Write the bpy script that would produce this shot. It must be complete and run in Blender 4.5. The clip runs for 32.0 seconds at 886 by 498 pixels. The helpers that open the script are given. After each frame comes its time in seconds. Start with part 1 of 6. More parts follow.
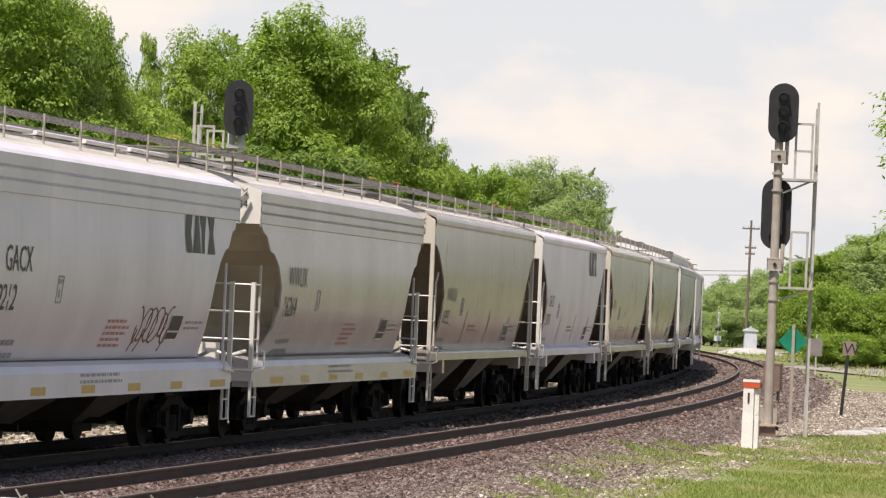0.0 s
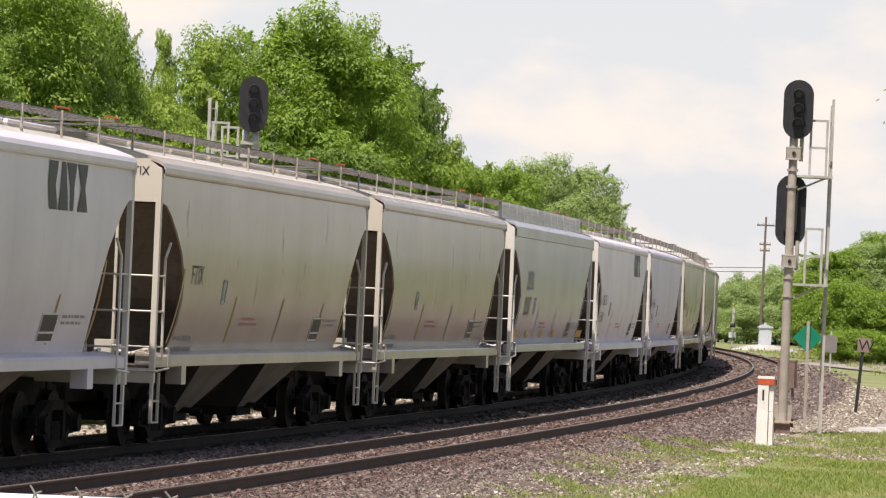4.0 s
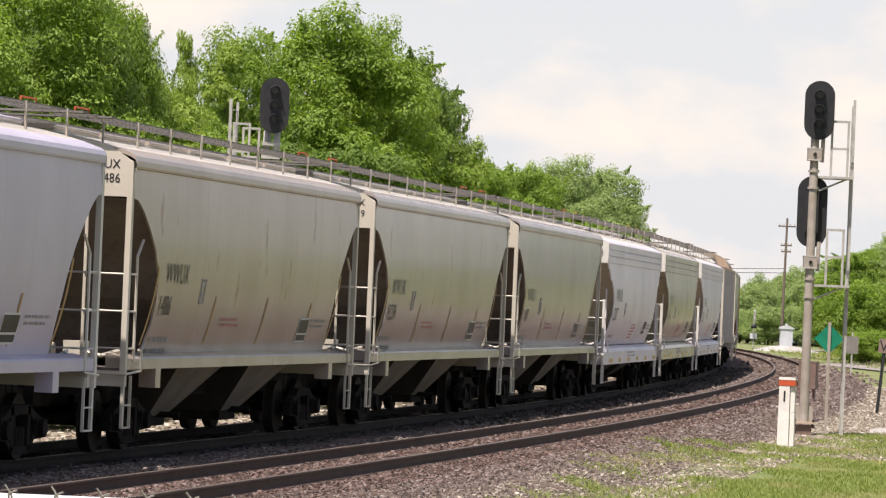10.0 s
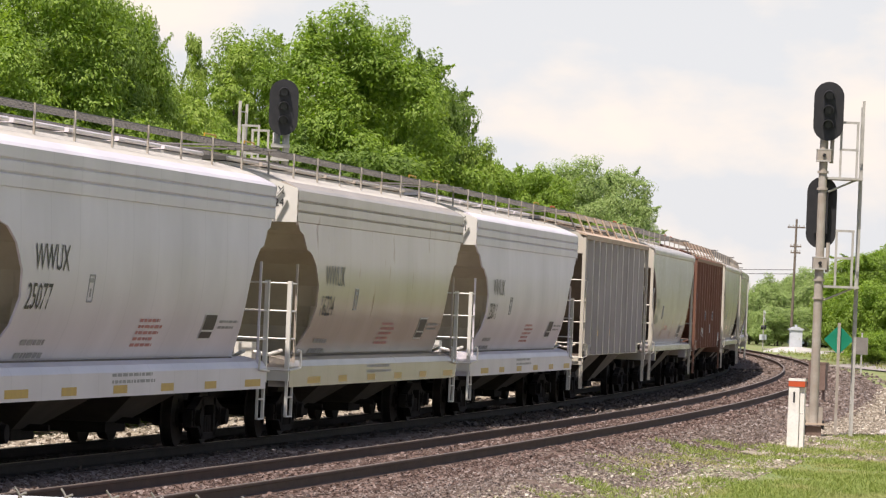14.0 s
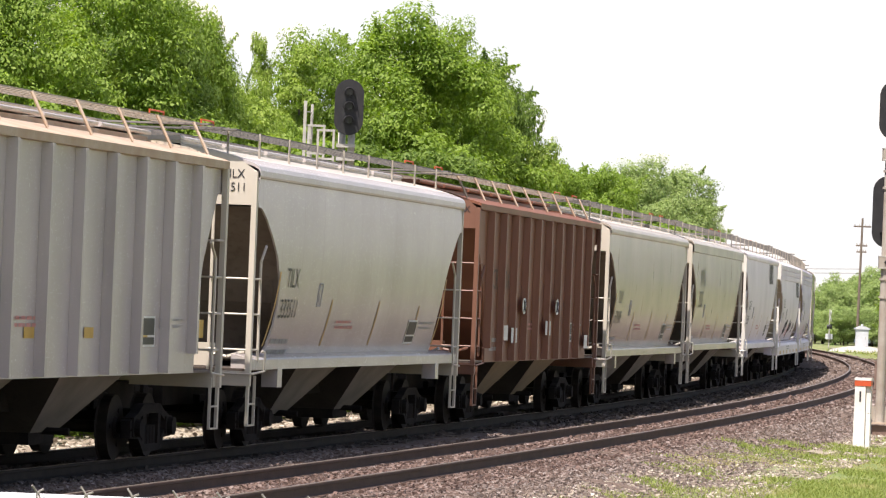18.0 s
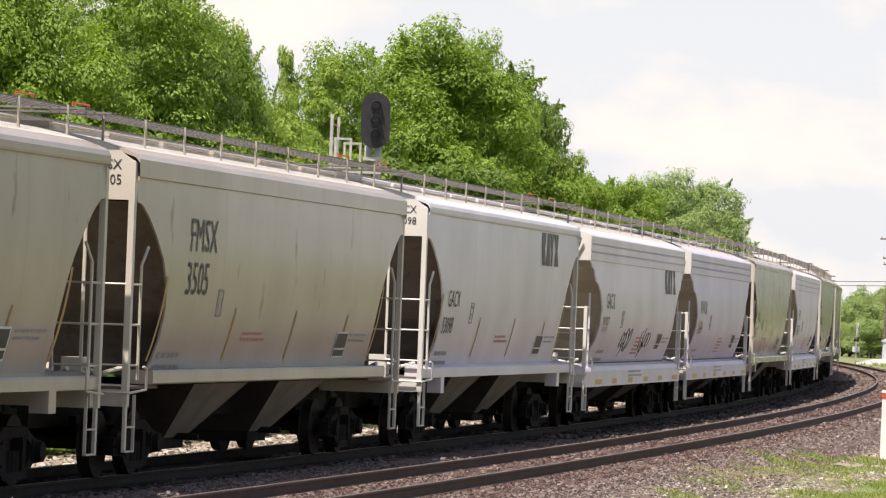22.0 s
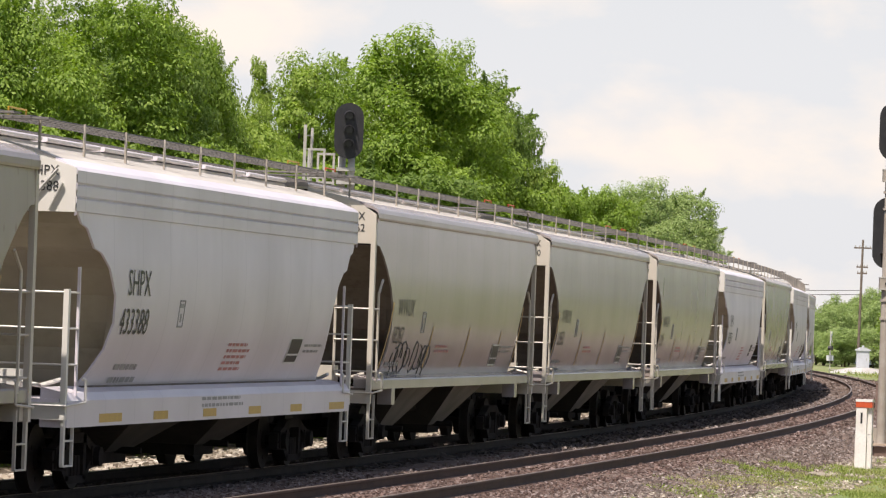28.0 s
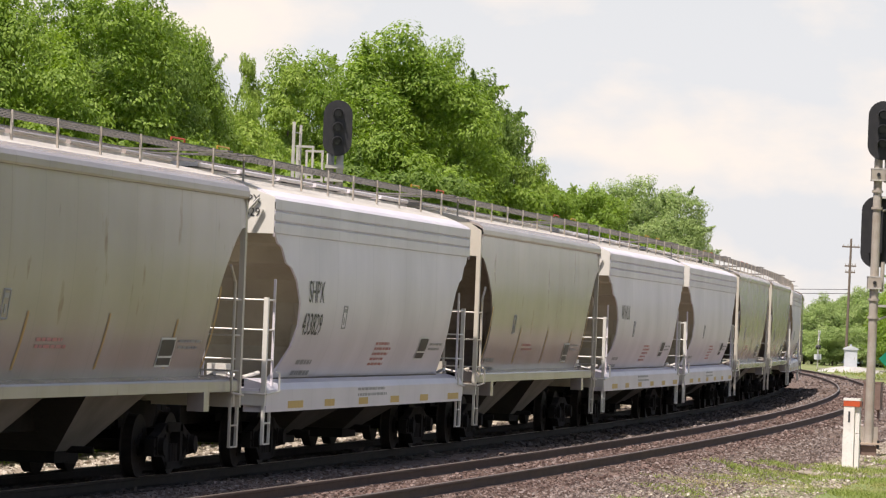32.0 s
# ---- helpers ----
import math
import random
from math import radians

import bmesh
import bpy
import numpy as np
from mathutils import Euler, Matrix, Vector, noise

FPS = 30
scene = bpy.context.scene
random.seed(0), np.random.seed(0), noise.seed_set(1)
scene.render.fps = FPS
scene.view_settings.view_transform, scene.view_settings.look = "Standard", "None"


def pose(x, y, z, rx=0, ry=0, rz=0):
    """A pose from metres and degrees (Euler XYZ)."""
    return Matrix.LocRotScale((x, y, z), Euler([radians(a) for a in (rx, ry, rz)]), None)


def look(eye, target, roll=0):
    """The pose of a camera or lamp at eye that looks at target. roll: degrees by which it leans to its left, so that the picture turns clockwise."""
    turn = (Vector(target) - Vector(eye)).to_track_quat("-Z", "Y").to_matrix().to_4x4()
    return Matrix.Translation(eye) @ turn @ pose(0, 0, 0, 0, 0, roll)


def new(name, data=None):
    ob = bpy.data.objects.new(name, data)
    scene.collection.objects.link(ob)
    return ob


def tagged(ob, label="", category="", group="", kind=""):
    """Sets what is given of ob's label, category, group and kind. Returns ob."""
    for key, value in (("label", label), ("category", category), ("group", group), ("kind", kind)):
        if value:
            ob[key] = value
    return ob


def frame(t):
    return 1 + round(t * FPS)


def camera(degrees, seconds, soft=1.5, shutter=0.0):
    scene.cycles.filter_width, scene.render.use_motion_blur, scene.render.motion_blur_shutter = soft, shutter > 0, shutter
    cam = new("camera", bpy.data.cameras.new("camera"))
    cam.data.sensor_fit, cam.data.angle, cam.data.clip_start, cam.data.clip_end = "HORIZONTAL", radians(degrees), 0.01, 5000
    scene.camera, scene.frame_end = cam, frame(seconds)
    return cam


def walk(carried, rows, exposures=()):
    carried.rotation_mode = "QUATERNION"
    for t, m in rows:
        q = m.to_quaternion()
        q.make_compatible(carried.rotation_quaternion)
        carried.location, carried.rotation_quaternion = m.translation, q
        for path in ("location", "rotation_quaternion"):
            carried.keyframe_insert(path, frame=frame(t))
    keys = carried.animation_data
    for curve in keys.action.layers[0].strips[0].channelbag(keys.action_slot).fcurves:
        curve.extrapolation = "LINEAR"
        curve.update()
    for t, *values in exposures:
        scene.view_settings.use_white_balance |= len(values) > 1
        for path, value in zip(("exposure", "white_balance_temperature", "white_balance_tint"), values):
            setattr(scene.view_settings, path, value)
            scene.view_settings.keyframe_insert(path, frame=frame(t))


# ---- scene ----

# ---------- camera: on a bank behind a fence, turning only ----------
EYE = (0.0, 0.0, 2.333)
cam = camera(11.37, 32.0, 1.25)
# seconds, turn to the left, tilt up, lean (degrees)
TURNS = [
    (0.0, -0.390, 0.743, 2.397),
    (0.5, -0.382, 0.753, 2.401),
    (1.0, -0.356, 0.747, 2.309),
    (1.5, -0.337, 0.741, 2.404),
    (2.0, -0.301, 0.734, 2.329),
    (2.5, -0.285, 0.751, 2.256),
    (3.0, -0.267, 0.743, 2.311),
    (3.5, -0.244, 0.715, 2.413),
    (5.5, -0.105, 0.630, 2.411),
    (6.0, -0.078, 0.610, 2.479),
    (6.5, -0.074, 0.620, 2.456),
    (7.0, -0.082, 0.641, 2.413),
    (7.5, -0.091, 0.667, 2.469),
    (8.0, -0.058, 0.688, 2.462),
    (8.5, -0.034, 0.718, 2.424),
    (9.0, 0.000, 0.725, 2.393),
    (9.5, 0.032, 0.702, 2.398),
    (10.0, 0.068, 0.692, 2.431),
    (10.5, 0.099, 0.715, 2.466),
    (11.0, 0.122, 0.739, 2.434),
    (11.5, 0.123, 0.738, 2.336),
    (12.0, 0.144, 0.727, 2.435),
    (12.5, 0.159, 0.730, 2.438),
    (13.0, 0.167, 0.741, 2.401),
    (13.5, 0.179, 0.725, 2.331),
    (14.0, 0.189, 0.708, 2.336),
    (14.5, 0.204, 0.699, 2.255),
    (16.5, 1.033, 0.658, 2.322),
    (17.0, 1.321, 0.712, 2.354),
    (17.5, 0.813, 0.765, 2.277),
    (18.0, 1.031, 0.670, 2.279),
    (18.5, 1.161, 0.605, 2.224),
    (19.0, 1.216, 0.562, 2.185),
    (19.5, 1.238, 0.526, 2.198),
    (20.0, 1.315, 0.519, 2.184),
    (20.5, 1.392, 0.528, 2.274),
    (21.0, 1.470, 0.542, 2.274),
    (21.5, 1.487, 0.658, 2.309),
    (22.0, 1.381, 0.824, 2.227),
    (22.5, 1.384, 0.853, 2.185),
    (23.0, 1.391, 0.854, 2.129),
    (23.5, 1.380, 0.855, 2.123),
    (24.0, 1.360, 0.858, 2.107),
    (24.5, 1.354, 0.885, 2.110),
    (25.0, 1.322, 0.911, 2.100),
    (25.5, 1.253, 0.938, 2.104),
    (26.0, 1.192, 0.954, 2.095),
    (26.5, 1.146, 0.968, 2.101),
    (28.5, 1.027, 0.966, 2.031),
    (29.0, 1.011, 0.955, 2.060),
    (29.5, 0.995, 0.932, 2.050),
    (30.0, 0.974, 0.915, 2.108),
    (30.5, 0.964, 0.931, 2.127),
    (31.0, 0.942, 0.957, 2.183),
    (31.5, 0.911, 0.943, 2.194),
    (32.0, 0.897, 0.943, 2.212),
]


# seconds, stops, kelvin, tint
EXPOSURES = [(t, e, 6700, 16) for t, e in ((0.0, 0.35), (6.0, 0.38), (14.5, 0.40), (16.5, 0.62), (18.0, 0.76), (19.0, 0.92), (20.0, 1.02), (21.0, 0.76), (22.0, 0.5), (24.0, 0.5),
                                          (26.0, 0.42), (29.0, 0.38), (32.0, 0.38))]


def aim(yaw, pitch, lean):
    y, p = radians(yaw), radians(pitch)
    x, d, z = -math.sin(y) * math.cos(p), math.cos(y) * math.cos(p), math.sin(p)
    return look(EYE, (EYE[0] + 100 * x, EYE[1] + 100 * d, EYE[2] + 100 * z), lean)


walk(cam, [(t, aim(a, b, c)) for t, a, b, c in TURNS], exposures=EXPOSURES)

# ---------- light ----------
world = bpy.data.worlds.new("sky")
scene.world = world
world.use_nodes = True
wn, wl = world.node_tree.nodes, world.node_tree.links
wn.clear()
SUN_FROM = Vector((-0.22, -0.42, 1.0)).normalized()
sky = wn.new("ShaderNodeTexSky")
sky.sky_type, sky.sun_disc = "NISHITA", False
sky.sun_elevation = math.asin(SUN_FROM.z)
sky.sun_rotation = math.atan2(SUN_FROM.x, SUN_FROM.y)
sky.air_density, sky.dust_density, sky.ozone_density = 1.0, 2.0, 1.0
coord = wn.new("ShaderNodeTexCoord")
stretch = wn.new("ShaderNodeMapping")
stretch.inputs["Scale"].default_value = (22.0, 22.0, 44.0)
stretch.inputs["Location"].default_value = (0.35, 0.0, 0.6)
cloud = wn.new("ShaderNodeTexNoise")
cloud.inputs["Scale"].default_value, cloud.inputs["Detail"].default_value = 1.0, 7.0
cloud.inputs["Roughness"].default_value = 0.52
ramp = wn.new("ShaderNodeValToRGB")
ramp.color_ramp.elements[0].position, ramp.color_ramp.elements[1].position = 0.45, 0.66
split = wn.new("ShaderNodeSeparateXYZ")
haze = wn.new("ShaderNodeMapRange")
haze.interpolation_type = "SMOOTHSTEP"
haze.inputs["From Min"].default_value, haze.inputs["From Max"].default_value = 0.05, 0.24
haze.inputs["To Min"].default_value, haze.inputs["To Max"].default_value = 0.92, 0.0
veil = wn.new("ShaderNodeMixRGB")
veil.inputs["Color2"].default_value = (6.85, 7.25, 7.45, 1)
blend = wn.new("ShaderNodeMixRGB")
blend.inputs["Color2"].default_value = (8.6, 8.0, 7.1, 1)
thin = wn.new("ShaderNodeMath")
thin.operation = "MULTIPLY"
bg = wn.new("ShaderNodeBackground")
bg.inputs["Strength"].default_value = 0.092
wout = wn.new("ShaderNodeOutputWorld")
wl.new(coord.outputs["Generated"], stretch.inputs["Vector"])
wl.new(stretch.outputs["Vector"], cloud.inputs["Vector"])
wl.new(cloud.outputs["Fac"], ramp.inputs["Fac"])
wl.new(coord.outputs["Generated"], split.inputs["Vector"])
wl.new(split.outputs["Z"], haze.inputs["Value"])
wl.new(haze.outputs["Result"], veil.inputs["Fac"])
wl.new(sky.outputs["Color"], veil.inputs["Color1"])
wl.new(ramp.outputs["Color"], thin.inputs[0])
wl.new(haze.outputs["Result"], thin.inputs[1])
wl.new(thin.outputs["Value"], blend.inputs["Fac"])
wl.new(veil.outputs["Color"], blend.inputs["Color1"])
wl.new(blend.outputs["Color"], bg.inputs["Color"])
wl.new(bg.outputs["Background"], wout.inputs["Surface"])
sun = new("sun", bpy.data.lights.new("sun", "SUN"))
sun.data.energy, sun.data.angle, sun.data.color = 4.8, radians(0.6), (1.0, 0.95, 0.87)
sun.rotation_euler = (-SUN_FROM).to_track_quat("-Z", "Y").to_euler()

# ---------- materials ----------


def shader(name, rough=0.6, metal=0.0):
    m = bpy.data.materials.new(name)
    m.use_nodes = True
    n, l = m.node_tree.nodes, m.node_tree.links
    b = n["Principled BSDF"]
    b.inputs["Roughness"].default_value, b.inputs["Metallic"].default_value = rough, metal
    return m, n, l, b


def noise_node(n, l, scale, detail=4.0, stretch_by=(1, 1, 1), space="Object"):
    c = n.new("ShaderNodeTexCoord")
    mp = n.new("ShaderNodeMapping")
    mp.inputs["Scale"].default_value = stretch_by
    t = n.new("ShaderNodeTexNoise")
    t.inputs["Scale"].default_value, t.inputs["Detail"].default_value = scale, detail
    l.new(c.outputs[space], mp.inputs["Vector"])
    l.new(mp.outputs["Vector"], t.inputs["Vector"])
    return t.outputs["Fac"]


def mixed(n, l, fac, a, b, lo=0.35, hi=0.65):
    r = n.new("ShaderNodeValToRGB")
    r.color_ramp.elements[0].position, r.color_ramp.elements[1].position = lo, hi
    l.new(fac, r.inputs["Fac"])
    x = n.new("ShaderNodeMixRGB")
    l.new(r.outputs["Color"], x.inputs["Fac"])
    for slot, v in (("Color1", a), ("Color2", b)):
        if isinstance(v, tuple):
            x.inputs[slot].default_value = (*v, 1)
        else:
            l.new(v, x.inputs[slot])
    return x.outputs["Color"]


def bumped(n, l, b, fac, strength, distance):
    k = n.new("ShaderNodeBump")
    k.inputs["Strength"].default_value, k.inputs["Distance"].default_value = strength, distance
    l.new(fac, k.inputs["Height"])
    l.new(k.outputs["Normal"], b.inputs["Normal"])


def plain(name, a, b2, scale, rough=0.6, metal=0.0, bump=0.0, dist=0.01, space="Object"):
    """Two close tones mixed by noise, with a finer grain over it."""
    m, n, l, b = shader(name, rough, metal)
    f = noise_node(n, l, scale, 5.0, space=space)
    c = mixed(n, l, f, a, b2)
    g = noise_node(n, l, scale * 9, 3.0, space=space)
    c2 = mixed(n, l, g, c, tuple(0.78 * v for v in a), 0.5, 0.85)
    l.new(c2, b.inputs["Base Color"])
    if bump:
        bumped(n, l, b, g, bump, dist)
    return m


def paint(name, colour, dirt=(0.20, 0.15, 0.10), amount=0.3, rough=0.16, rust=0.0):
    """Car paint: chalky tone changes, dirt that ran down, a few rust stains."""
    m, n, l, b = shader(name, rough)
    f = noise_node(n, l, 0.5, 4.0)
    c = mixed(n, l, f, colour, tuple(v * 0.86 for v in colour))
    run = noise_node(n, l, 1.0, 3.0, (1.0, 1.3, 0.14))
    d = mixed(n, l, run, (0.0, 0.0, 0.0), (0.5 * amount,) * 3, 0.45, 0.80)
    x = n.new("ShaderNodeMixRGB")
    l.new(d, x.inputs["Fac"])
    l.new(c, x.inputs["Color1"])
    x.inputs["Color2"].default_value = (*dirt, 1)
    out = x.outputs["Color"]
    if rust:
        spots = noise_node(n, l, 2.3, 7.0, (1, 1, 0.5))
        out = mixed(n, l, spots, out, (0.16, 0.055, 0.025), 0.70 - 0.1 * rust, 0.84 - 0.1 * rust)
    # faint upright weld seams
    c0 = n.new("ShaderNodeTexCoord")
    wv = n.new("ShaderNodeTexWave")
    wv.bands_direction = "Y"
    wv.inputs["Scale"].default_value, wv.inputs["Distortion"].default_value = 0.21, 0.0
    l.new(c0.outputs["Object"], wv.inputs["Vector"])
    seam = mixed(n, l, wv.outputs["Fac"], (0, 0, 0), (0.16, 0.16, 0.16), 0.9985, 1.0)
    sm = n.new("ShaderNodeMixRGB")
    l.new(seam, sm.inputs["Fac"])
    l.new(out, sm.inputs["Color1"])
    sm.inputs["Color2"].default_value = (*[0.45 * v for v in colour], 1)
    l.new(sm.outputs["Color"], b.inputs["Base Color"])
    g = noise_node(n, l, 30.0, 3.0)
    r = n.new("ShaderNodeMapRange")
    r.inputs["To Min"].default_value, r.inputs["To Max"].default_value = rough - 0.02, rough + 0.06
    l.new(g, r.inputs["Value"])
    l.new(r.outputs["Result"], b.inputs["Roughness"])
    dent = noise_node(n, l, 1.1, 2.0)
    pair = n.new("ShaderNodeMath")   # sheets that draw in a little at their seams
    pair.operation = "MULTIPLY_ADD"
    pair.inputs[1].default_value = 0.35
    l.new(wv.outputs["Fac"], pair.inputs[0])
    l.new(dent, pair.inputs[2])
    bumped(n, l, b, pair.outputs["Value"], 0.12, 0.03)
    return m


def tree_leaf(name, a, b2, c3):
    m, n, l, b = shader(name, 0.65)
    isl = n.new("ShaderNodeNewGeometry")
    r = n.new("ShaderNodeValToRGB")
    r.color_ramp.elements[0].color, r.color_ramp.elements[1].color = (*a, 1), (*c3, 1)
    e = r.color_ramp.elements.new(0.5)
    e.color = (*b2, 1)
    l.new(isl.outputs["Random Per Island"], r.inputs["Fac"])
    l.new(r.outputs["Color"], b.inputs["Base Color"])
    tr = n.new("ShaderNodeBsdfTranslucent")
    hs = n.new("ShaderNodeHueSaturation")
    hs.inputs["Value"].default_value, hs.inputs["Saturation"].default_value = 1.6, 1.1
    l.new(r.outputs["Color"], hs.inputs["Color"])
    l.new(hs.outputs["Color"], tr.inputs["Color"])
    mx = n.new("ShaderNodeMixShader")
    mx.inputs["Fac"].default_value = 0.40
    l.new(b.outputs["BSDF"], mx.inputs[1])
    l.new(tr.outputs["BSDF"], mx.inputs[2])
    l.new(mx.outputs["Shader"], n["Material Output"].inputs["Surface"])
    return m


def stony(name, tones, rough=0.9):
    m, n, l, b = shader(name, rough)
    isl = n.new("ShaderNodeNewGeometry")
    r = n.new("ShaderNodeValToRGB")
    r.color_ramp.interpolation = "CONSTANT"
    while len(r.color_ramp.elements) < len(tones):
        r.color_ramp.elements.new(0.5)
    for i, (e, t) in enumerate(zip(r.color_ramp.elements, tones)):
        e.position, e.color = i / len(tones), (*t, 1)
    l.new(isl.outputs["Random Per Island"], r.inputs["Fac"])
    l.new(r.outputs["Color"], b.inputs["Base Color"])
    return m


PAINTS = {
    "white": paint("paint_white", (0.745, 0.695, 0.735), (0.35, 0.31, 0.28), 0.18, 0.36),
    "bluewhite": paint("paint_blue_white", (0.610, 0.562, 0.672), (0.33, 0.30, 0.28), 0.2, 0.36),
    "lightgrey": paint("paint_light_grey", (0.515, 0.468, 0.452), (0.28, 0.24, 0.20), 0.25, 0.24),
    "grey": paint("paint_grey", (0.362, 0.318, 0.308), (0.26, 0.21, 0.16), 0.35, 0.20),
    "beige": paint("paint_beige", (0.370, 0.320, 0.295), (0.27, 0.19, 0.12), 0.45, 0.20, 0.25),
    "tan": paint("paint_tan", (0.430, 0.358, 0.300), (0.27, 0.17, 0.10), 0.55, 0.22, 0.4),
    "cream": paint("paint_cream", (0.452, 0.388, 0.328), (0.30, 0.22, 0.15), 0.35, 0.22, 0.2),
    "green": paint("paint_green_grey", (0.385, 0.380, 0.425), (0.26, 0.22, 0.18), 0.3, 0.22),
    "brown": paint("paint_brown", (0.215, 0.082, 0.046), (0.30, 0.14, 0.072), 0.75, 0.5, 0.3),
}
TRIMS = {
    "white": paint("trim_white", (0.718, 0.690, 0.627), (0.35, 0.27, 0.20), 0.25, 0.4),
    "cream": paint("trim_cream", (0.600, 0.550, 0.465), (0.33, 0.22, 0.13), 0.4, 0.45, 0.2),
    "brown": paint("trim_brown", (0.204, 0.094, 0.060), (0.07, 0.04, 0.03), 0.5, 0.5, 0.5),
}
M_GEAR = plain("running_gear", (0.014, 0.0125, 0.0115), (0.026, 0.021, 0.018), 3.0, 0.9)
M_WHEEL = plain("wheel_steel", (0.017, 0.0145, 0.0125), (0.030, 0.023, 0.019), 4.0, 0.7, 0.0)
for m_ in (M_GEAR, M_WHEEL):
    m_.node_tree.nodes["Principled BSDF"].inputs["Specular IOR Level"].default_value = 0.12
# near-black copy of the hopper sheet: shade under the body, in the colour
M_HOPPERSHADE = plain("sooty_slope_sheet", (0.036, 0.030, 0.025), (0.055, 0.045, 0.038), 1.5, 0.9)
M_TANGRIME = plain("tan_hopper_grime", (0.25, 0.19, 0.12), (0.19, 0.14, 0.09), 1.0, 0.8)
# grime on the round-sided cars' end sheets, lightened to look sunlit
M_GRIMELIT = plain("tan_grime_lit", (0.38, 0.33, 0.24), (0.28, 0.24, 0.185), 0.7, 0.8)
M_HOPPER = plain("hopper_sheet", (0.19, 0.168, 0.145), (0.125, 0.110, 0.092), 1.5, 0.7)
# brown grime, darkened further for the shade in the end recess
M_GRIMESHADE = plain("brown_grime_and_shade", (0.125, 0.096, 0.078), (0.175, 0.142, 0.118), 1.0, 0.8)
M_GRATE = plain("galvanised_grating", (0.30, 0.28, 0.26), (0.21, 0.195, 0.18), 6.0, 0.7, 0.1)
M_WALK = plain("walkway_grating", (0.22, 0.205, 0.195), (0.15, 0.14, 0.13), 6.0, 0.75, 0.1)
M_GALV = plain("galvanised_steel", (0.52, 0.50, 0.46), (0.40, 0.38, 0.34), 5.0, 0.6, 0.1)
M_MASTGREY = plain("weathered_mast_paint", (0.42, 0.38, 0.33), (0.33, 0.28, 0.225), 3.0, 0.7, 0.0)
M_ROOFDUST = plain("dusty_roof_sheet", (0.58, 0.545, 0.485), (0.49, 0.45, 0.39), 0.8, 0.6)
M_TANSTEEL = plain("rusty_tan_steel", (0.50, 0.40, 0.31), (0.42, 0.30, 0.21), 2.0, 0.7)
M_BLACK = plain("black_paint", (0.015, 0.015, 0.017), (0.024, 0.023, 0.024), 6.0, 0.55)
M_LENS = plain("dark_lens", (0.02, 0.02, 0.025), (0.03, 0.03, 0.035), 6.0, 0.1)
M_RAIL = plain("rusty_rail_web", (0.060, 0.036, 0.026), (0.085, 0.050, 0.035), 2.0, 0.8, 0.0)
M_RAILTOP = plain("rail_running_top", (0.22, 0.165, 0.125), (0.28, 0.215, 0.165), 1.0, 0.4, 0.6)
M_TIE = plain("creosoted_tie", (0.085, 0.062, 0.048), (0.13, 0.10, 0.08), 3.0, 0.9)
M_INK = plain("black_lettering", (0.02, 0.02, 0.022), (0.03, 0.03, 0.03), 8.0, 0.5)
M_INKRED = plain("red_lettering", (0.55, 0.22, 0.20), (0.50, 0.26, 0.24), 8.0, 0.6)
M_INKGREY = plain("grey_lettering", (0.30, 0.29, 0.29), (0.36, 0.35, 0.34), 8.0, 0.6)
M_YELLOW = plain("yellow_reflector", (0.55, 0.33, 0.03), (0.48, 0.28, 0.03), 5.0, 0.4)
M_LABEL = plain("white_label", (0.75, 0.75, 0.74), (0.66, 0.66, 0.64), 5.0, 0.5)
M_RUSTRUN = plain("rust_run", (0.50, 0.32, 0.11), (0.40, 0.27, 0.13), 3.0, 0.8)
M_TAG = plain("red_brown_spray", (0.20, 0.085, 0.055), (0.26, 0.12, 0.08), 3.0, 0.7)
M_GREEN = plain("green_sign_paint", (0.0, 0.20, 0.11), (0.005, 0.24, 0.14), 3.0, 0.4)
M_ORANGE = plain("orange_band_paint", (0.62, 0.10, 0.03), (0.55, 0.09, 0.03), 4.0, 0.5)
M_POSTWHITE = plain("white_post_paint", (0.84, 0.82, 0.77), (0.74, 0.70, 0.64), 2.0, 0.6)
M_WOOD = plain("weathered_pole_wood", (0.13, 0.10, 0.08), (0.19, 0.15, 0.12), 2.0, 0.9)
M_BOX = plain("rusty_brown_box", (0.17, 0.11, 0.085), (0.22, 0.15, 0.12), 3.0, 0.7)
M_CABINET = plain("white_cabinet_paint", (0.60, 0.62, 0.66), (0.53, 0.55, 0.58), 2.0, 0.45)
M_CONCRETE = plain("pale_concrete", (0.48, 0.46, 0.43), (0.36, 0.34, 0.32), 1.2, 0.9, 0.0, 0.4, 0.01)
M_WHITERAIL = plain("white_fence_paint", (0.80, 0.79, 0.80), (0.70, 0.69, 0.70), 6.0, 0.4)
M_BARK = plain("tree_bark", (0.10, 0.078, 0.058), (0.17, 0.14, 0.11), 3.0, 0.95, 0.0, 0.5, 0.03)
M_LEAF = tree_leaf("leaf_green", (0.134, 0.219, 0.028), (0.198, 0.294, 0.039), (0.268, 0.374, 0.059))
M_LEAFDARK = tree_leaf("leaf_dark_green", (0.105, 0.179, 0.028), (0.147, 0.226, 0.038), (0.189, 0.273, 0.053))
M_LEAFYEL = tree_leaf("leaf_yellow_green", (0.17, 0.26, 0.035), (0.25, 0.345, 0.055), (0.34, 0.43, 0.095))
# leaf green paled for distant trees: the haze is in the colour
M_LEAFHAZY = tree_leaf("leaf_haze_green", (0.19, 0.27, 0.085), (0.27, 0.35, 0.125), (0.34, 0.42, 0.16))


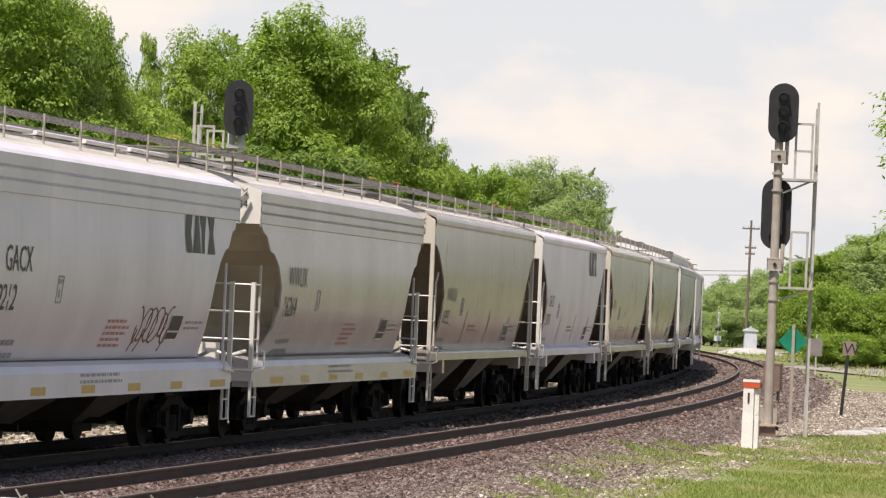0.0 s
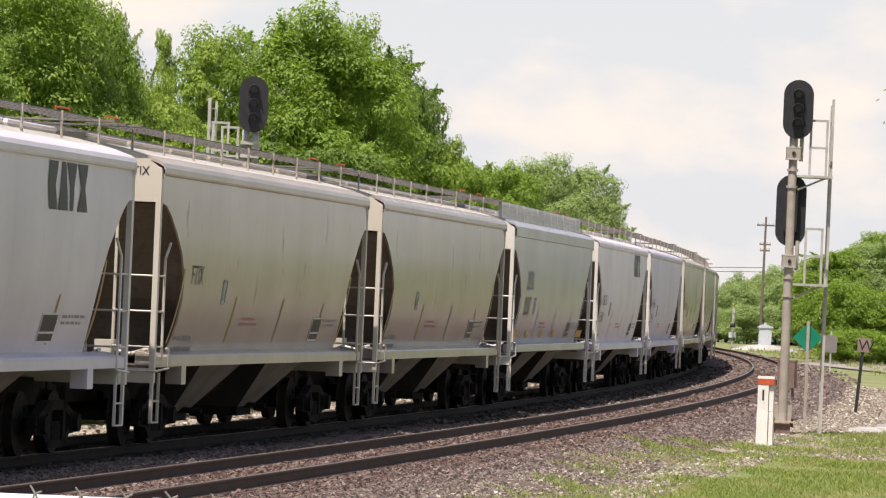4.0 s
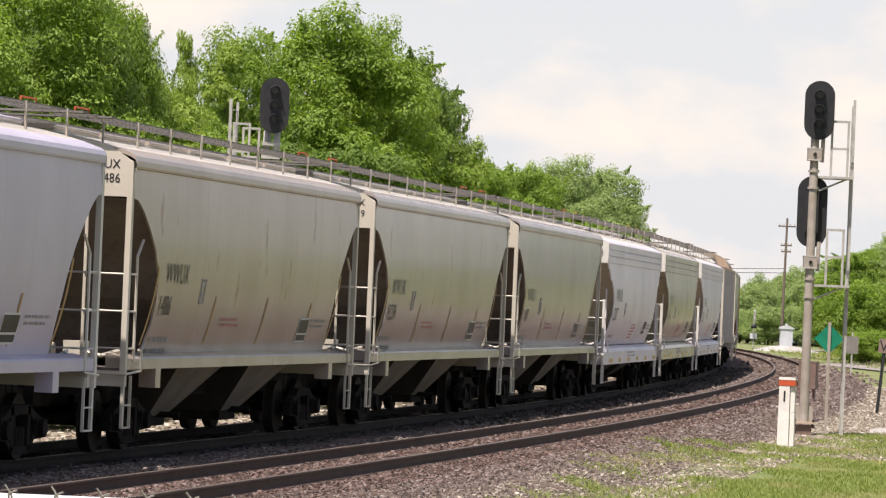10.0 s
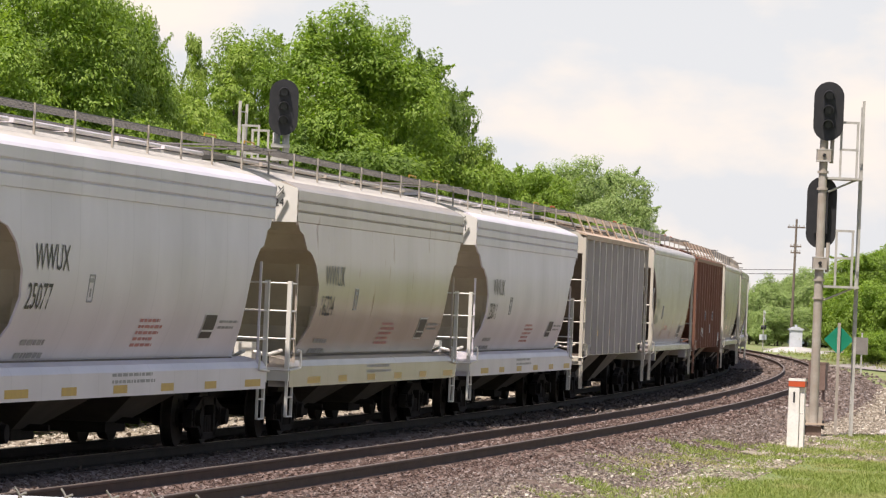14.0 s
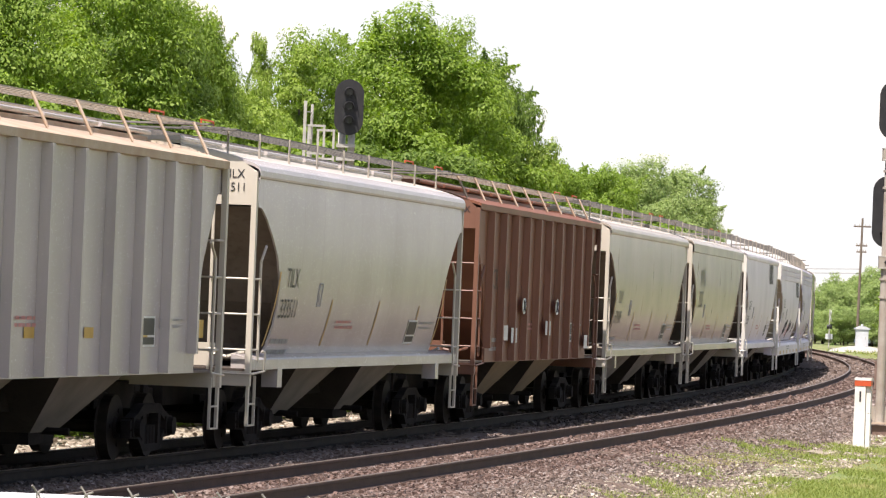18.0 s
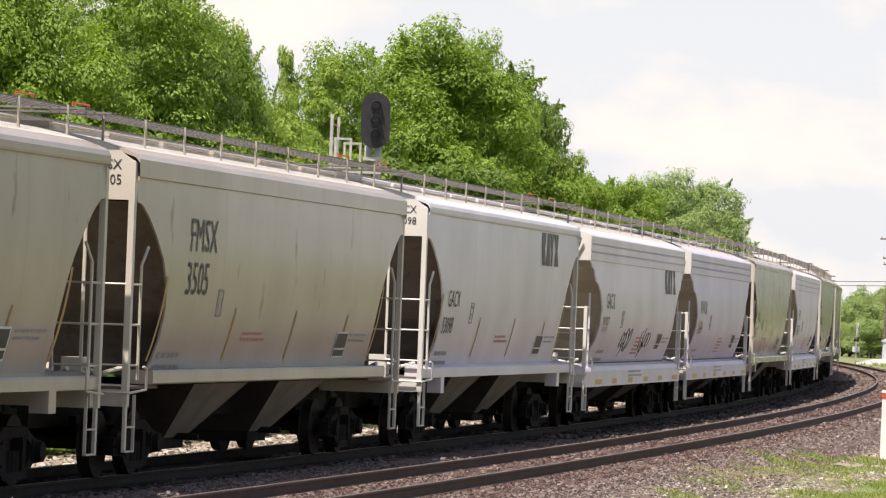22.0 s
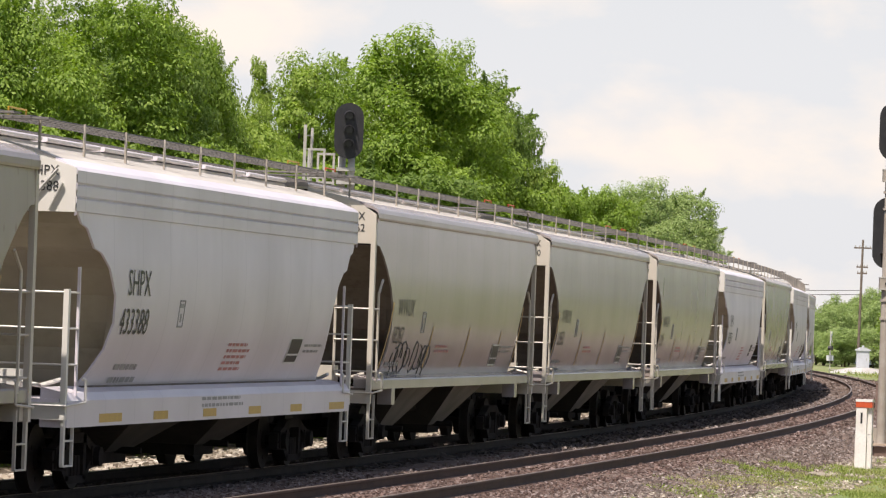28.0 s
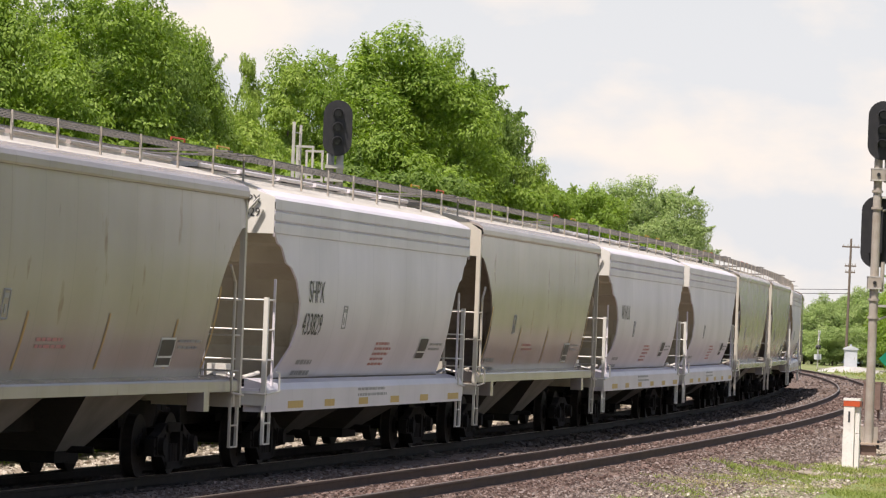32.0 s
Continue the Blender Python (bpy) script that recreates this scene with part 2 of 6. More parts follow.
def grass_blade():
    """Green blades with straw-dry patches and a change of tone from blade to blade."""
    m = tree_leaf("grass_blade", (0.16, 0.225, 0.048), (0.225, 0.285, 0.066), (0.31, 0.34, 0.10))
    n, l = m.node_tree.nodes, m.node_tree.links
    b = n["Principled BSDF"]
    tone = b.inputs["Base Color"].links[0].from_socket
    dry = noise_node(n, l, 0.55, 4.0, (1.0, 0.45, 1.0))
    c = mixed(n, l, dry, tone, (0.40, 0.355, 0.165), 0.50, 0.70)
    l.new(c, b.inputs["Base Color"])
    for q in n:
        if q.bl_idname == "ShaderNodeHueSaturation":
            l.new(c, q.inputs["Color"])
            q.inputs["Value"].default_value = 1.2
    return m


M_GRASS = grass_blade()
M_BALLAST = stony("ballast_stone", [(0.167, 0.127, 0.109), (0.195, 0.153, 0.132), (0.135, 0.100, 0.084), (0.223, 0.182, 0.161), (0.163, 0.118, 0.097), (0.278, 0.237, 0.215), (0.177, 0.138, 0.118), (0.148, 0.108, 0.088), (0.200, 0.157, 0.136)])
# ballast tones darkened to deepen the train's shadow
M_SHADESTONE = stony("shade_stone", [(0.060, 0.047, 0.038), (0.085, 0.066, 0.052), (0.045, 0.035, 0.028), (0.11, 0.09, 0.075)])
M_RUSTSTONE = stony("rust_stained_stone", [(0.121, 0.078, 0.065), (0.149, 0.098, 0.081), (0.092, 0.059, 0.047), (0.175, 0.123, 0.106), (0.115, 0.073, 0.059), (0.216, 0.167, 0.149)])
M_GRAVEL = stony("gravel_stone", [(0.28, 0.24, 0.18), (0.33, 0.285, 0.225), (0.235, 0.195, 0.15), (0.38, 0.335, 0.27), (0.28, 0.235, 0.18), (0.50, 0.455, 0.38), (0.30, 0.255, 0.20), (0.25, 0.205, 0.16)])
M_BED = plain("ballast_bed", (0.125, 0.085, 0.066), (0.165, 0.119, 0.093), 3.0, 0.95, 0.0, 1.0, 0.05)
M_PAD = plain("gravel_bed", (0.28, 0.238, 0.18), (0.34, 0.295, 0.23), 2.0, 0.95, 0.0, 1.0, 0.05)
M_FADED = plain("faded_brown_board", (0.27, 0.20, 0.165), (0.22, 0.155, 0.125), 3.0, 0.8)
M_OLDSIGN = plain("weathered_sign_back", (0.25, 0.23, 0.21), (0.19, 0.17, 0.155), 2.0, 0.8)
M_ROAD = plain("gravel_road", (0.32, 0.29, 0.26), (0.25, 0.22, 0.20), 0.6, 0.95, 0.0, 0.4, 0.02)


def ground_material():
    m, n, l, b = shader("grass_ground", 0.95)
    f = noise_node(n, l, 0.22, 5.0)
    c = mixed(n, l, f, (0.15, 0.20, 0.06), (0.27, 0.25, 0.12), 0.40, 0.66)
    g = noise_node(n, l, 3.0, 5.0)
    c2 = mixed(n, l, g, c, (0.10, 0.115, 0.036), 0.5, 0.8)
    l.new(c2, b.inputs["Base Color"])
    bumped(n, l, b, g, 0.8, 0.08)
    return m


M_GROUND = ground_material()

# ---------- small mesh library ----------


class Geo:
    """Collects boxes, tubes and sheets into one mesh."""

    def __init__(self):
        self.v, self.f = [], []

    def add(self, verts, faces):
        k = len(self.v)
        self.v += [tuple(p) for p in verts]
        self.f += [tuple(i + k for i in q) for q in faces]
        return self

    def box(self, x0, x1, y0, y1, z0, z1, c=0.0):
        """A box, with its four long edges along y cut by c."""
        if c:
            pts = [(x0 + c, z0), (x1 - c, z0), (x1, z0 + c), (x1, z1 - c), (x1 - c, z1), (x0 + c, z1), (x0, z1 - c), (x0, z0 + c)]
            return self.prism(pts, y0, y1)
        v = [(x, y, z) for x in (x0, x1) for y in (y0, y1) for z in (z0, z1)]
        return self.add(v, [(0, 1, 3, 2), (4, 6, 7, 5), (0, 4, 5, 1), (2, 3, 7, 6), (0, 2, 6, 4), (1, 5, 7, 3)])

    def prism(self, pts, y0, y1):
        """A closed outline in x, z (anticlockwise) drawn out from y0 to y1."""
        n = len(pts)
        v = [(x, y0, z) for x, z in pts] + [(x, y1, z) for x, z in pts]
        f = [(i, (i + 1) % n, n + (i + 1) % n, n + i) for i in range(n)]
        return self.add(v, f + [tuple(range(n - 1, -1, -1)), tuple(range(n, 2 * n))])

    def tube(self, a, b, r, n=8, r2=None):
        a, b = Vector(a), Vector(b)
        q = (b - a).to_track_quat("Z", "Y").to_matrix()
        r2 = r if r2 is None else r2
        ring = [(math.cos(2 * math.pi * i / n), math.sin(2 * math.pi * i / n)) for i in range(n)]
        v = [a + q @ Vector((r * c, r * s, 0)) for c, s in ring] + [b + q @ Vector((r2 * c, r2 * s, 0)) for c, s in ring]
        f = [(i, (i + 1) % n, n + (i + 1) % n, n + i) for i in range(n)]
        return self.add(v, f + [tuple(range(n - 1, -1, -1)), tuple(range(n, 2 * n))])

    def rod(self, pts, r, n=6):
        for a, b in zip(pts, pts[1:]):
            self.tube(a, b, r, n)
        return self

    def disc_x(self, x0, x1, y, z, r, n=20, r2=None):
        return self.tube((x0, y, z), (x1, y, z), r, n, r2)

    def slab(self, quad, t):
        """A sheet: four corners, thickened by t against its normal."""
        q = [Vector(p) for p in quad]
        nrm = (q[1] - q[0]).cross(q[3] - q[0]).normalized() * t
        v = q + [p - nrm for p in q]
        return self.add(v, [(0, 1, 2, 3), (7, 6, 5, 4), (0, 4, 5, 1), (1, 5, 6, 2), (2, 6, 7, 3), (3, 7, 4, 0)])

    def grid(self, rows):
        """A sheet through rows of points."""
        n, k = len(rows[0]), len(self.v)
        self.v += [tuple(p) for r in rows for p in r]
        self.f += [(k + i * n + j, k + i * n + j + 1, k + (i + 1) * n + j + 1, k + (i + 1) * n + j) for i in range(len(rows) - 1) for j in range(n - 1)]
        return self

    def mesh(self, name, mat=None, smooth=False):
        me = bpy.data.meshes.new(name)
        me.from_pydata(self.v, [], self.f)
        if mat:
            me.materials.append(mat)
        if smooth:
            me.polygons.foreach_set("use_smooth", [True] * len(me.polygons))
        me.update()
        return me


def thing(name, label, category, m=None, group="", kind=""):
    ob = new(name)
    ob.empty_display_size = 0.2
    if m is not None:
        ob.matrix_basis = m
    return tagged(ob, label, category, group, kind)


def part(name, geo, mat, parent, label="", smooth=False, m=None):
    """One mesh object under a thing or a part. geo: a Geo or a mesh to share; mat is set on the object, so shared meshes may differ in colour."""
    me = geo.mesh(name, None, smooth) if isinstance(geo, Geo) else geo
    if not me.materials:
        me.materials.append(mat)
    ob = new(name, me)
    if me.materials[0] != mat:
        ob.material_slots[0].link = "OBJECT"
        ob.material_slots[0].material = mat
    ob.parent = parent
    if m is not None:
        ob.matrix_basis = m
    if label:
        ob["label"] = label
    return ob


def solo(name, geo, mat, label, category="", kind="", group="", smooth=False, m=None):
    me = geo.mesh(name, mat, smooth) if isinstance(geo, Geo) else geo
    ob = new(name, me)
    if m is not None:
        ob.matrix_basis = m
    return tagged(ob, label, category, group, kind)


# ---------- the line of the tracks ----------
# s runs along the near track away from the camera; d is the distance to its left.
TRACK_GAP = 4.15
FAR_Z = -0.05
STEP = 1.0


def heading(s):
    if s < 0:
        return 0.17915 - 0.0002251 * s
    q = min(s, 300.0) / 100
    ease = 0.0055 * min(1.0, max(0.0, (s - 100) / 20))
    return 0.17915 - 0.03752 * q - 0.06468 * q * q / 2 + 0.04826 * q ** 3 / 6 + ease


def lay_line():
    line = {0: (-5.137, 45.0)}
    x, y = line[0]
    for i in range(0, 1000):
        x, y = x + STEP * math.sin(heading(i)), y + STEP * math.cos(heading(i))
        line[i + 1] = (x, y)
    x, y = line[0]
    for i in range(0, -700, -1):
        x, y = x - STEP * math.sin(heading(i - 1)), y - STEP * math.cos(heading(i - 1))
        line[i - 1] = (x, y)
    return line


LINE = lay_line()


def spot(s, d=0.0):
    """x, y and heading at s metres along and d metres left of the near track."""
    i = int(math.floor(s))
    u = s - i
    (xa, ya), (xb, yb) = LINE[i], LINE[i + 1]
    h = heading(s)
    return xa + u * (xb - xa) - d * math.cos(h), ya + u * (yb - ya) + d * math.sin(h), h


def spots(s, d):
    """The same for arrays."""
    i = np.arange(-60, 700)
    x, y, h = (np.interp(s, i, q) for q in (LINE_X, LINE_Y, LINE_H))
    return x - d * np.cos(h), y + d * np.sin(h), h


LINE_X, LINE_Y, LINE_H = (np.array([f(i) for i in range(-60, 700)]) for f in (lambda i: LINE[i][0], lambda i: LINE[i][1], heading))


def make_far_line():
    """Distance run along the far track's centre, against s."""
    run, last = [], None
    total = 0.0
    for s in range(-690, 990):
        x, y, h = spot(s, TRACK_GAP)
        if last:
            total += math.hypot(x - last[0], y - last[1])
        last = (x, y)
        run.append(total)
    run = np.array(run)
    return np.arange(-690, 990), run - run[690]


FAR_S, FAR_RUN = make_far_line()


def far_pose(run):
    """Pose on the far track at a distance run from s = 0, y pointing away from the camera."""
    s = float(np.interp(run, FAR_RUN, FAR_S))
    x, y, h = spot(s, TRACK_GAP)
    return pose(x, y, FAR_Z, 0, 0, -math.degrees(h))

# ---------- ground, ballast and tracks ----------
GROUND_Z = -0.48


def smooth(a, b, v):
    t = min(1.0, max(0.0, (v - a) / (b - a)))
    return t * t * (3 - 2 * t)


def ground_z(x, y):
    """Flat land, with a low bank under the camera and its fence."""
    bank = (1 - smooth(14, 34, y)) * smooth(-9, -4, x)
    hum = noise.noise((x * 0.13, y * 0.13, 3.0)) * 0.05
    return GROUND_Z + hum * (1 - bank) + bank * 1.2


def ground_level(x, y):
    """The same for arrays, without the small humps."""
    u, v = np.clip((y - 14) / 20, 0, 1), np.clip((x + 9) / 5, 0, 1)
    return GROUND_Z + 0.01 + 1.2 * (1 - u * u * (3 - 2 * u)) * v * v * (3 - 2 * v)


def build_ground():
    xs = [-2600, -1200, -500, -200, -90, -50] + [-30 + 2 * i for i in range(41)] + [60, 80, 120, 220, 500, 1200, 2600]
    ys = [-2600, -1000, -300, -80, -30] + [-10 + 2.0 * i for i in range(96)] + [200, 230, 270, 320, 400, 520, 800, 1400, 2800]
    rows = [[(x, y, ground_z(x, y)) for x in xs] for y in ys]
    solo("ground", Geo().grid(rows), M_GROUND, "rough grass ground with dry tan patches", "ground", "structure", smooth=True)


def bed_height(d):
    """Ballast surface by the distance left of the near track."""
    pts = [(-4.6, -0.62), (-3.3, -0.46), (-2.0, -0.225), (-0.8, -0.172), (0.8, -0.172), (1.5, -0.215), (2.05, -0.25), (2.6, -0.24), (3.3, -0.25),
           (4.9, -0.25), (6.2, -0.29), (7.6, -0.38), (11.6, -0.44), (13.0, -0.62)]
    return np.interp(d, [p[0] for p in pts], [p[1] for p in pts])


def build_ballast():
    ds = [-4.6, -4.0, -3.3, -2.7, -2.0, -1.4, -0.8, 0, 0.8, 1.3, 1.7, 2.1, 2.4, 2.8, 3.1, 3.6, 4.0, 4.8, 5.6, 6.2, 6.9, 7.6, 8.3, 9.2, 10.4, 11.6, 13.0]
    rows = []
    s = -60.0
    while s < 700:
        row = []
        for d in ds:
            x, y, h = spot(s, d)
            row.append((x, y, bed_height(d) + 0.05 * noise.noise((x * 0.9, y * 0.9, 0))))
        rows.append(row[::-1])
        s += 1.0 if s < 180 else 6.0
    solo("ballast_bed", Geo().grid(rows), M_BED, "grey-pink crushed stone bed under both tracks", "ballast", "structure", smooth=True)


def build_far_verge():
    """Pale stone spread beyond the far track."""
    rows = []
    s = -40.0
    while s < 160:
        rows.append([(*spot(s, d)[:2], bed_height(d) + 0.025 + 0.02 * noise.noise((s, d, 0))) for d in (8.6, 8.0, 7.4, 6.9, 6.4)])
        s += 2.0
    solo("gravel_verge", Geo().grid(rows), M_PAD, "pale gravel spread beyond the far track", "gravel", "structure", smooth=True)


def pad_width(s):
    u, v = np.clip((s - 46) / 14, 0, 1), np.clip((s - 118) / 30, 0, 1)
    return 3.6 + 4.2 * u * u * (3 - 2 * u) * (1 - v * v * (3 - 2 * v)) + 0.25 * np.sin(s * 0.9) * np.sin(s * 0.37)


def pad_z(y, d):
    """Height of the gravel pad d metres right of the near track."""
    s = y - 45.0
    wide = pad_width(s)
    on = (s > 46) & (s < 150) & (d > 3.3) & (d < wide)
    return np.where(on, GROUND_Z + 0.075 - 0.09 * ((d - 3.3) / np.maximum(wide - 3.3, 0.1)) ** 2, -9)


def build_stones():
    scatter("ballast_stones", M_BALLAST, "loose brown-grey and pinkish crushed stones", 5, (
        (26000, -6, 30, -3.9, -1.6, 0.031), (16000, -6, 30, 0.9, 3.2, 0.042), (10000, 30, 70, -3.5, -1.6, 0.042), (7000, 30, 70, 0.9, 2.4, 0.05), (3500, 70, 150, -3.5, -1.4, 0.06),
        (2500, 70, 150, 0.9, 1.9, 0.06), (1500, 150, 260, -4.2, 2.6, 0.10)))
    scatter("rust_stained_stones", M_RUSTSTONE, "rust-stained stones between and beside the near rails", 7, (
        (24000, -6, 30, -2.0, 0.9, 0.034), (12000, 30, 70, -1.9, 0.9, 0.042), (4000, 70, 150, -1.6, 0.9, 0.06)))
    # dark stones laid where the train's shadow falls
    scatter("shade_stones", M_SHADESTONE, "stones along the far track, darkened as train shade", 8, ((32000, -8, 40, 3.0, 6.3, 0.06), (8000, 40, 110, 3.0, 6.3, 0.09), (9000, 50, 170, 1.8, 3.4, 0.08)))
    scatter("pale_stones", M_GRAVEL, "pale sunlit stones beyond the far track", 9, ((16000, -4, 60, 6.3, 8.2, 0.085), (4000, 60, 150, 6.3, 8.2, 0.11)))
    scatter("gravel_stones", M_GRAVEL, "loose pale grey and tan gravel beside the ballast", 6, (
        (9000, 10, 44, -4.8, -2.4, 0.036), (18000, 46, 80, -7.7, -3.3, 0.042), (8000, 80, 140, -7.6, -3.3, 0.06)))


def scatter(name, mat, label, seed, runs):
    """Loose stones, each a small uneven block."""
    rng = np.random.default_rng(seed)
    base = np.array([(x, y, z) for x in (-1, 1) for y in (-1, 1) for z in (-1, 1)], float) * 0.5
    quads = np.array([(0, 1, 3, 2), (4, 6, 7, 5), (0, 4, 5, 1), (2, 3, 7, 6), (0, 2, 6, 4), (1, 5, 7, 3)])
    blocks = []
    for count, s0, s1, d0, d1, big in runs:
        s, d = rng.uniform(s0, s1, count), rng.uniform(d0, d1, count)
        clear = np.min(np.abs(d[:, None] - np.array([0.755, -0.755, TRACK_GAP - 0.755, TRACK_GAP + 0.755])), axis=1) > 0.12
        s, d = s[clear], d[clear]
        n = len(s)
        x, y, h = spots(s, d)
        k = big * rng.uniform(0.45, 1.4, n) ** 1.3
        sh = base[None] * np.stack([k * rng.uniform(0.7, 1.25, n), k * rng.uniform(0.7, 1.25, n), k * rng.uniform(0.5, 0.95, n)], 1)[:, None, :] + rng.normal(0, 0.11, (n, 8, 3)) * k[:, None, None]
        a = rng.uniform(0, 6.28, n)
        c, sn = np.cos(a)[:, None], np.sin(a)[:, None]
        zz = sh[:, :, 2] + sh[:, :, 0] * rng.uniform(-0.7, 0.7, n)[:, None]
        z = np.maximum(np.maximum(bed_height(d), ground_level(x, y)), pad_z(y, -d)) + 0.006
        blocks.append(np.stack([x[:, None] + sh[:, :, 0] * c - sh[:, :, 1] * sn, y[:, None] + sh[:, :, 0] * sn + sh[:, :, 1] * c, z[:, None] + zz], 2))
    verts = np.concatenate(blocks)
    faces = (quads[None] + 8 * np.arange(len(verts))[:, None, None]).reshape(-1, 4)
    verts, faces = [verts.reshape(-1, 3)], [faces]
    me = bpy.data.meshes.new(name)
    me.from_pydata(np.concatenate(verts).tolist(), [], np.concatenate(faces).tolist())
    me.materials.append(mat)
    solo(name, me, mat, label, "gravel", "stuff")


def build_gravel_pad():
    """Gravel that spreads from the ballast round the signal."""
    rows = []
    s = 46.0
    while s < 150:
        wide = max(3.4, pad_width(s))
        rows.append([(*spot(s, -(3.3 + (wide - 3.3) * k / 6))[:2], GROUND_Z + 0.075 - 0.09 * (k / 6) ** 2 + 0.02 * noise.noise((s, k, 0))) for k in range(7)])
        s += 2.0
    solo("gravel_pad", Geo().grid(rows), M_PAD, "gravel spread beside the ballast round the signal", "gravel", "structure", smooth=True)


RAIL_PROFILE = [(-0.075, -0.175), (0.075, -0.175), (0.075, -0.160), (0.012, -0.135), (0.010, -0.045), (0.036, -0.034), (0.036, -0.006), (0.028, 0.0),
                (-0.028, 0.0), (-0.036, -0.006), (-0.036, -0.034), (-0.010, -0.045), (-0.012, -0.135), (-0.075, -0.160)]


def rail_geo(d, profile, s0=-60.0, s1=600.0, lift=0.0):
    g, rows, s = Geo(), [], s0
    while s <= s1:
        x, y, h = spot(s, d)
        rows.append([(x + px_ * math.cos(h), y - px_ * math.sin(h), z + lift) for px_, z in profile + profile[:1]])
        s += 2.0 if s < 330 else 10.0
    return g.grid(rows)


def build_track(name, off, label, lift=0.0, steel=None):
    steel = steel or M_RAIL
    tr = thing(name, label, "railway track", kind="structure")
    for side in (0.755, -0.755):
        r = part("rail", rail_geo(off + side, RAIL_PROFILE, lift=lift), steel, tr, "rust-brown steel rail")
        part("running_surface", rail_geo(off + side, [(-0.03, 0.001), (-0.03, 0.004), (0.03, 0.004), (0.03, 0.001)], lift=lift), M_RAILTOP, r, "worn steel top of the rail")
    tie = Geo().box(-1.30, 1.30, -0.115, 0.115, -0.36, -0.178, 0.0).mesh("tie", M_TIE)
    plate = Geo().box(-0.14, 0.14, -0.10, 0.10, -0.178, -0.158).mesh("tie_plate", M_RAIL)
    s, i = -12.0, 0
    while s < 150:
        x, y, h = spot(s, off)
        t = part("tie", tie, M_TIE, tr, m=pose(x, y, lift + random.uniform(-0.015, 0.01), 0, 0, -math.degrees(h) + random.uniform(-1, 1)))
        if off == 0 and s < 60:
            for q in (-0.755, 0.755):
                part("tie_plate", plate, M_RAIL, t, m=pose(q, 0, 0))
        s += 0.53
        i += 1
    return tr


# ---------- fence before the camera ----------


def build_fence():
    f = thing("chain_link_fence", "white-painted chain-link fence with twisted wire tips", "fence")
    y, z = 7.0, 1.983
    for x in (-4.2, -1.8, 0.6, 3.0):
        part("fence_post", Geo().tube((x, y + 0.06, 0.60), (x, y + 0.06, z + 0.02), 0.03, 12), M_WHITERAIL, f)
    part("top_rail", Geo().tube((-4.2, y, z), (3.0, y, z), 0.022, 16), M_WHITERAIL, f, smooth=True)
    part("rail_sleeve", Geo().tube((-0.414, y, z), (-0.40, y, z), 0.0245, 16), M_WHITERAIL, f, smooth=True)
    part("bottom_rail", Geo().tube((-4.2, y, 0.80), (3.0, y, 0.80), 0.02, 10), M_WHITERAIL, f)
    tip = Geo()
    tip.rod([(0, 0, -0.03), (0.003, 0.002, 0.024), (-0.004, 0.0, 0.033), (-0.010, -0.002, 0.040)], 0.0018, 5)
    tip.rod([(0.004, 0.003, -0.03), (-0.002, 0.0, 0.026), (0.004, 0.002, 0.031), (0.010, 0.004, 0.034)], 0.0018, 5)
    tip = tip.mesh("wire_tip", M_GRATE)
    for i in range(100):
        part("wire_tip", tip, M_GRATE, f, m=pose(-4.2 + 0.072 * i, y - 0.026, z - 0.004, random.uniform(-5, 5), random.uniform(-9, 9), random.uniform(-40, 40)))
    net = Geo()
    for i in range(100):
        x = -4.2 + 0.072 * i
        for k in range(16):
            za, zb = 1.93 - 0.072 * k, 1.93 - 0.072 * (k + 1)
            net.tube((x, y - 0.03, za), (x + 0.036 * (1 if k % 2 else -1), y - 0.026, zb), 0.0018, 3)
            net.tube((x, y - 0.026, za), (x - 0.036 * (1 if k % 2 else -1), y - 0.03, zb), 0.0018, 3)
    part("wire_mesh", net, M_GALV, f, "galvanised chain-link mesh")


# ---------- signals ----------


def oval(w, h, n=14):
    """Outline of an upright oval plate: straight sides with round ends."""
    r = w / 2
    pts = [(r * math.cos(math.pi * i / n), h / 2 - r + r * math.sin(math.pi * i / n)) for i in range(n + 1)]
    return pts + [(-x, -z) for x, z in pts]


def signal_head(parent, x, y, z, turn, tall=1.27):
    """Oval black plate with three hooded lenses; y- is its face."""
    m = pose(x, y, z, 0, 0, turn)
    plate = part("signal_head", Geo().prism([(a, b) for a, b in oval(0.66, tall)], -0.012, 0.012), M_BLACK, parent, "black oval signal target", m=m)
    part("rim", Geo().prism(oval(0.66, tall), 0.012, 0.03), M_BLACK, plate)
    for k in (0.34, 0.02, -0.30):
        part("lens", Geo().tube((0, -0.05, k), (0, -0.02, k), 0.085, 18), M_LENS, plate, "unlit dark lens")
        arc = [math.radians(-20 + 220 * i / 14) for i in range(15)]
        rings = [[(r_ * math.cos(a), q, k + r_ * math.sin(a) + dz) for a in arc] for r_, q, dz in ((0.125, -0.012, 0), (0.115, -0.22, -0.02), (0.107, -0.22, -0.02), (0.117, -0.012, 0))]
        hood = Geo().grid(rings)
        part("hood", hood, M_BLACK, plate)
    part("housing", Geo().box(-0.15, 0.15, 0.03, 0.26, -0.46, 0.46, 0.0), M_BLACK, plate)
    return plate


def ladder_cage(parent, x0, x1, y, z0, z1, mid):
    g = Geo()
    for x in (x0, x1):
        g.box(x - 0.025, x + 0.025, y - 0.02, y + 0.02, z0, z1)
    part("cage_upright", g, M_GALV, parent)
    for z in (z1, mid):
        part("cage_rail", Geo().box(x0 - 0.03, x1 + 0.03, y - 0.022, y + 0.022, z - 0.025, z + 0.025), M_GALV, parent)


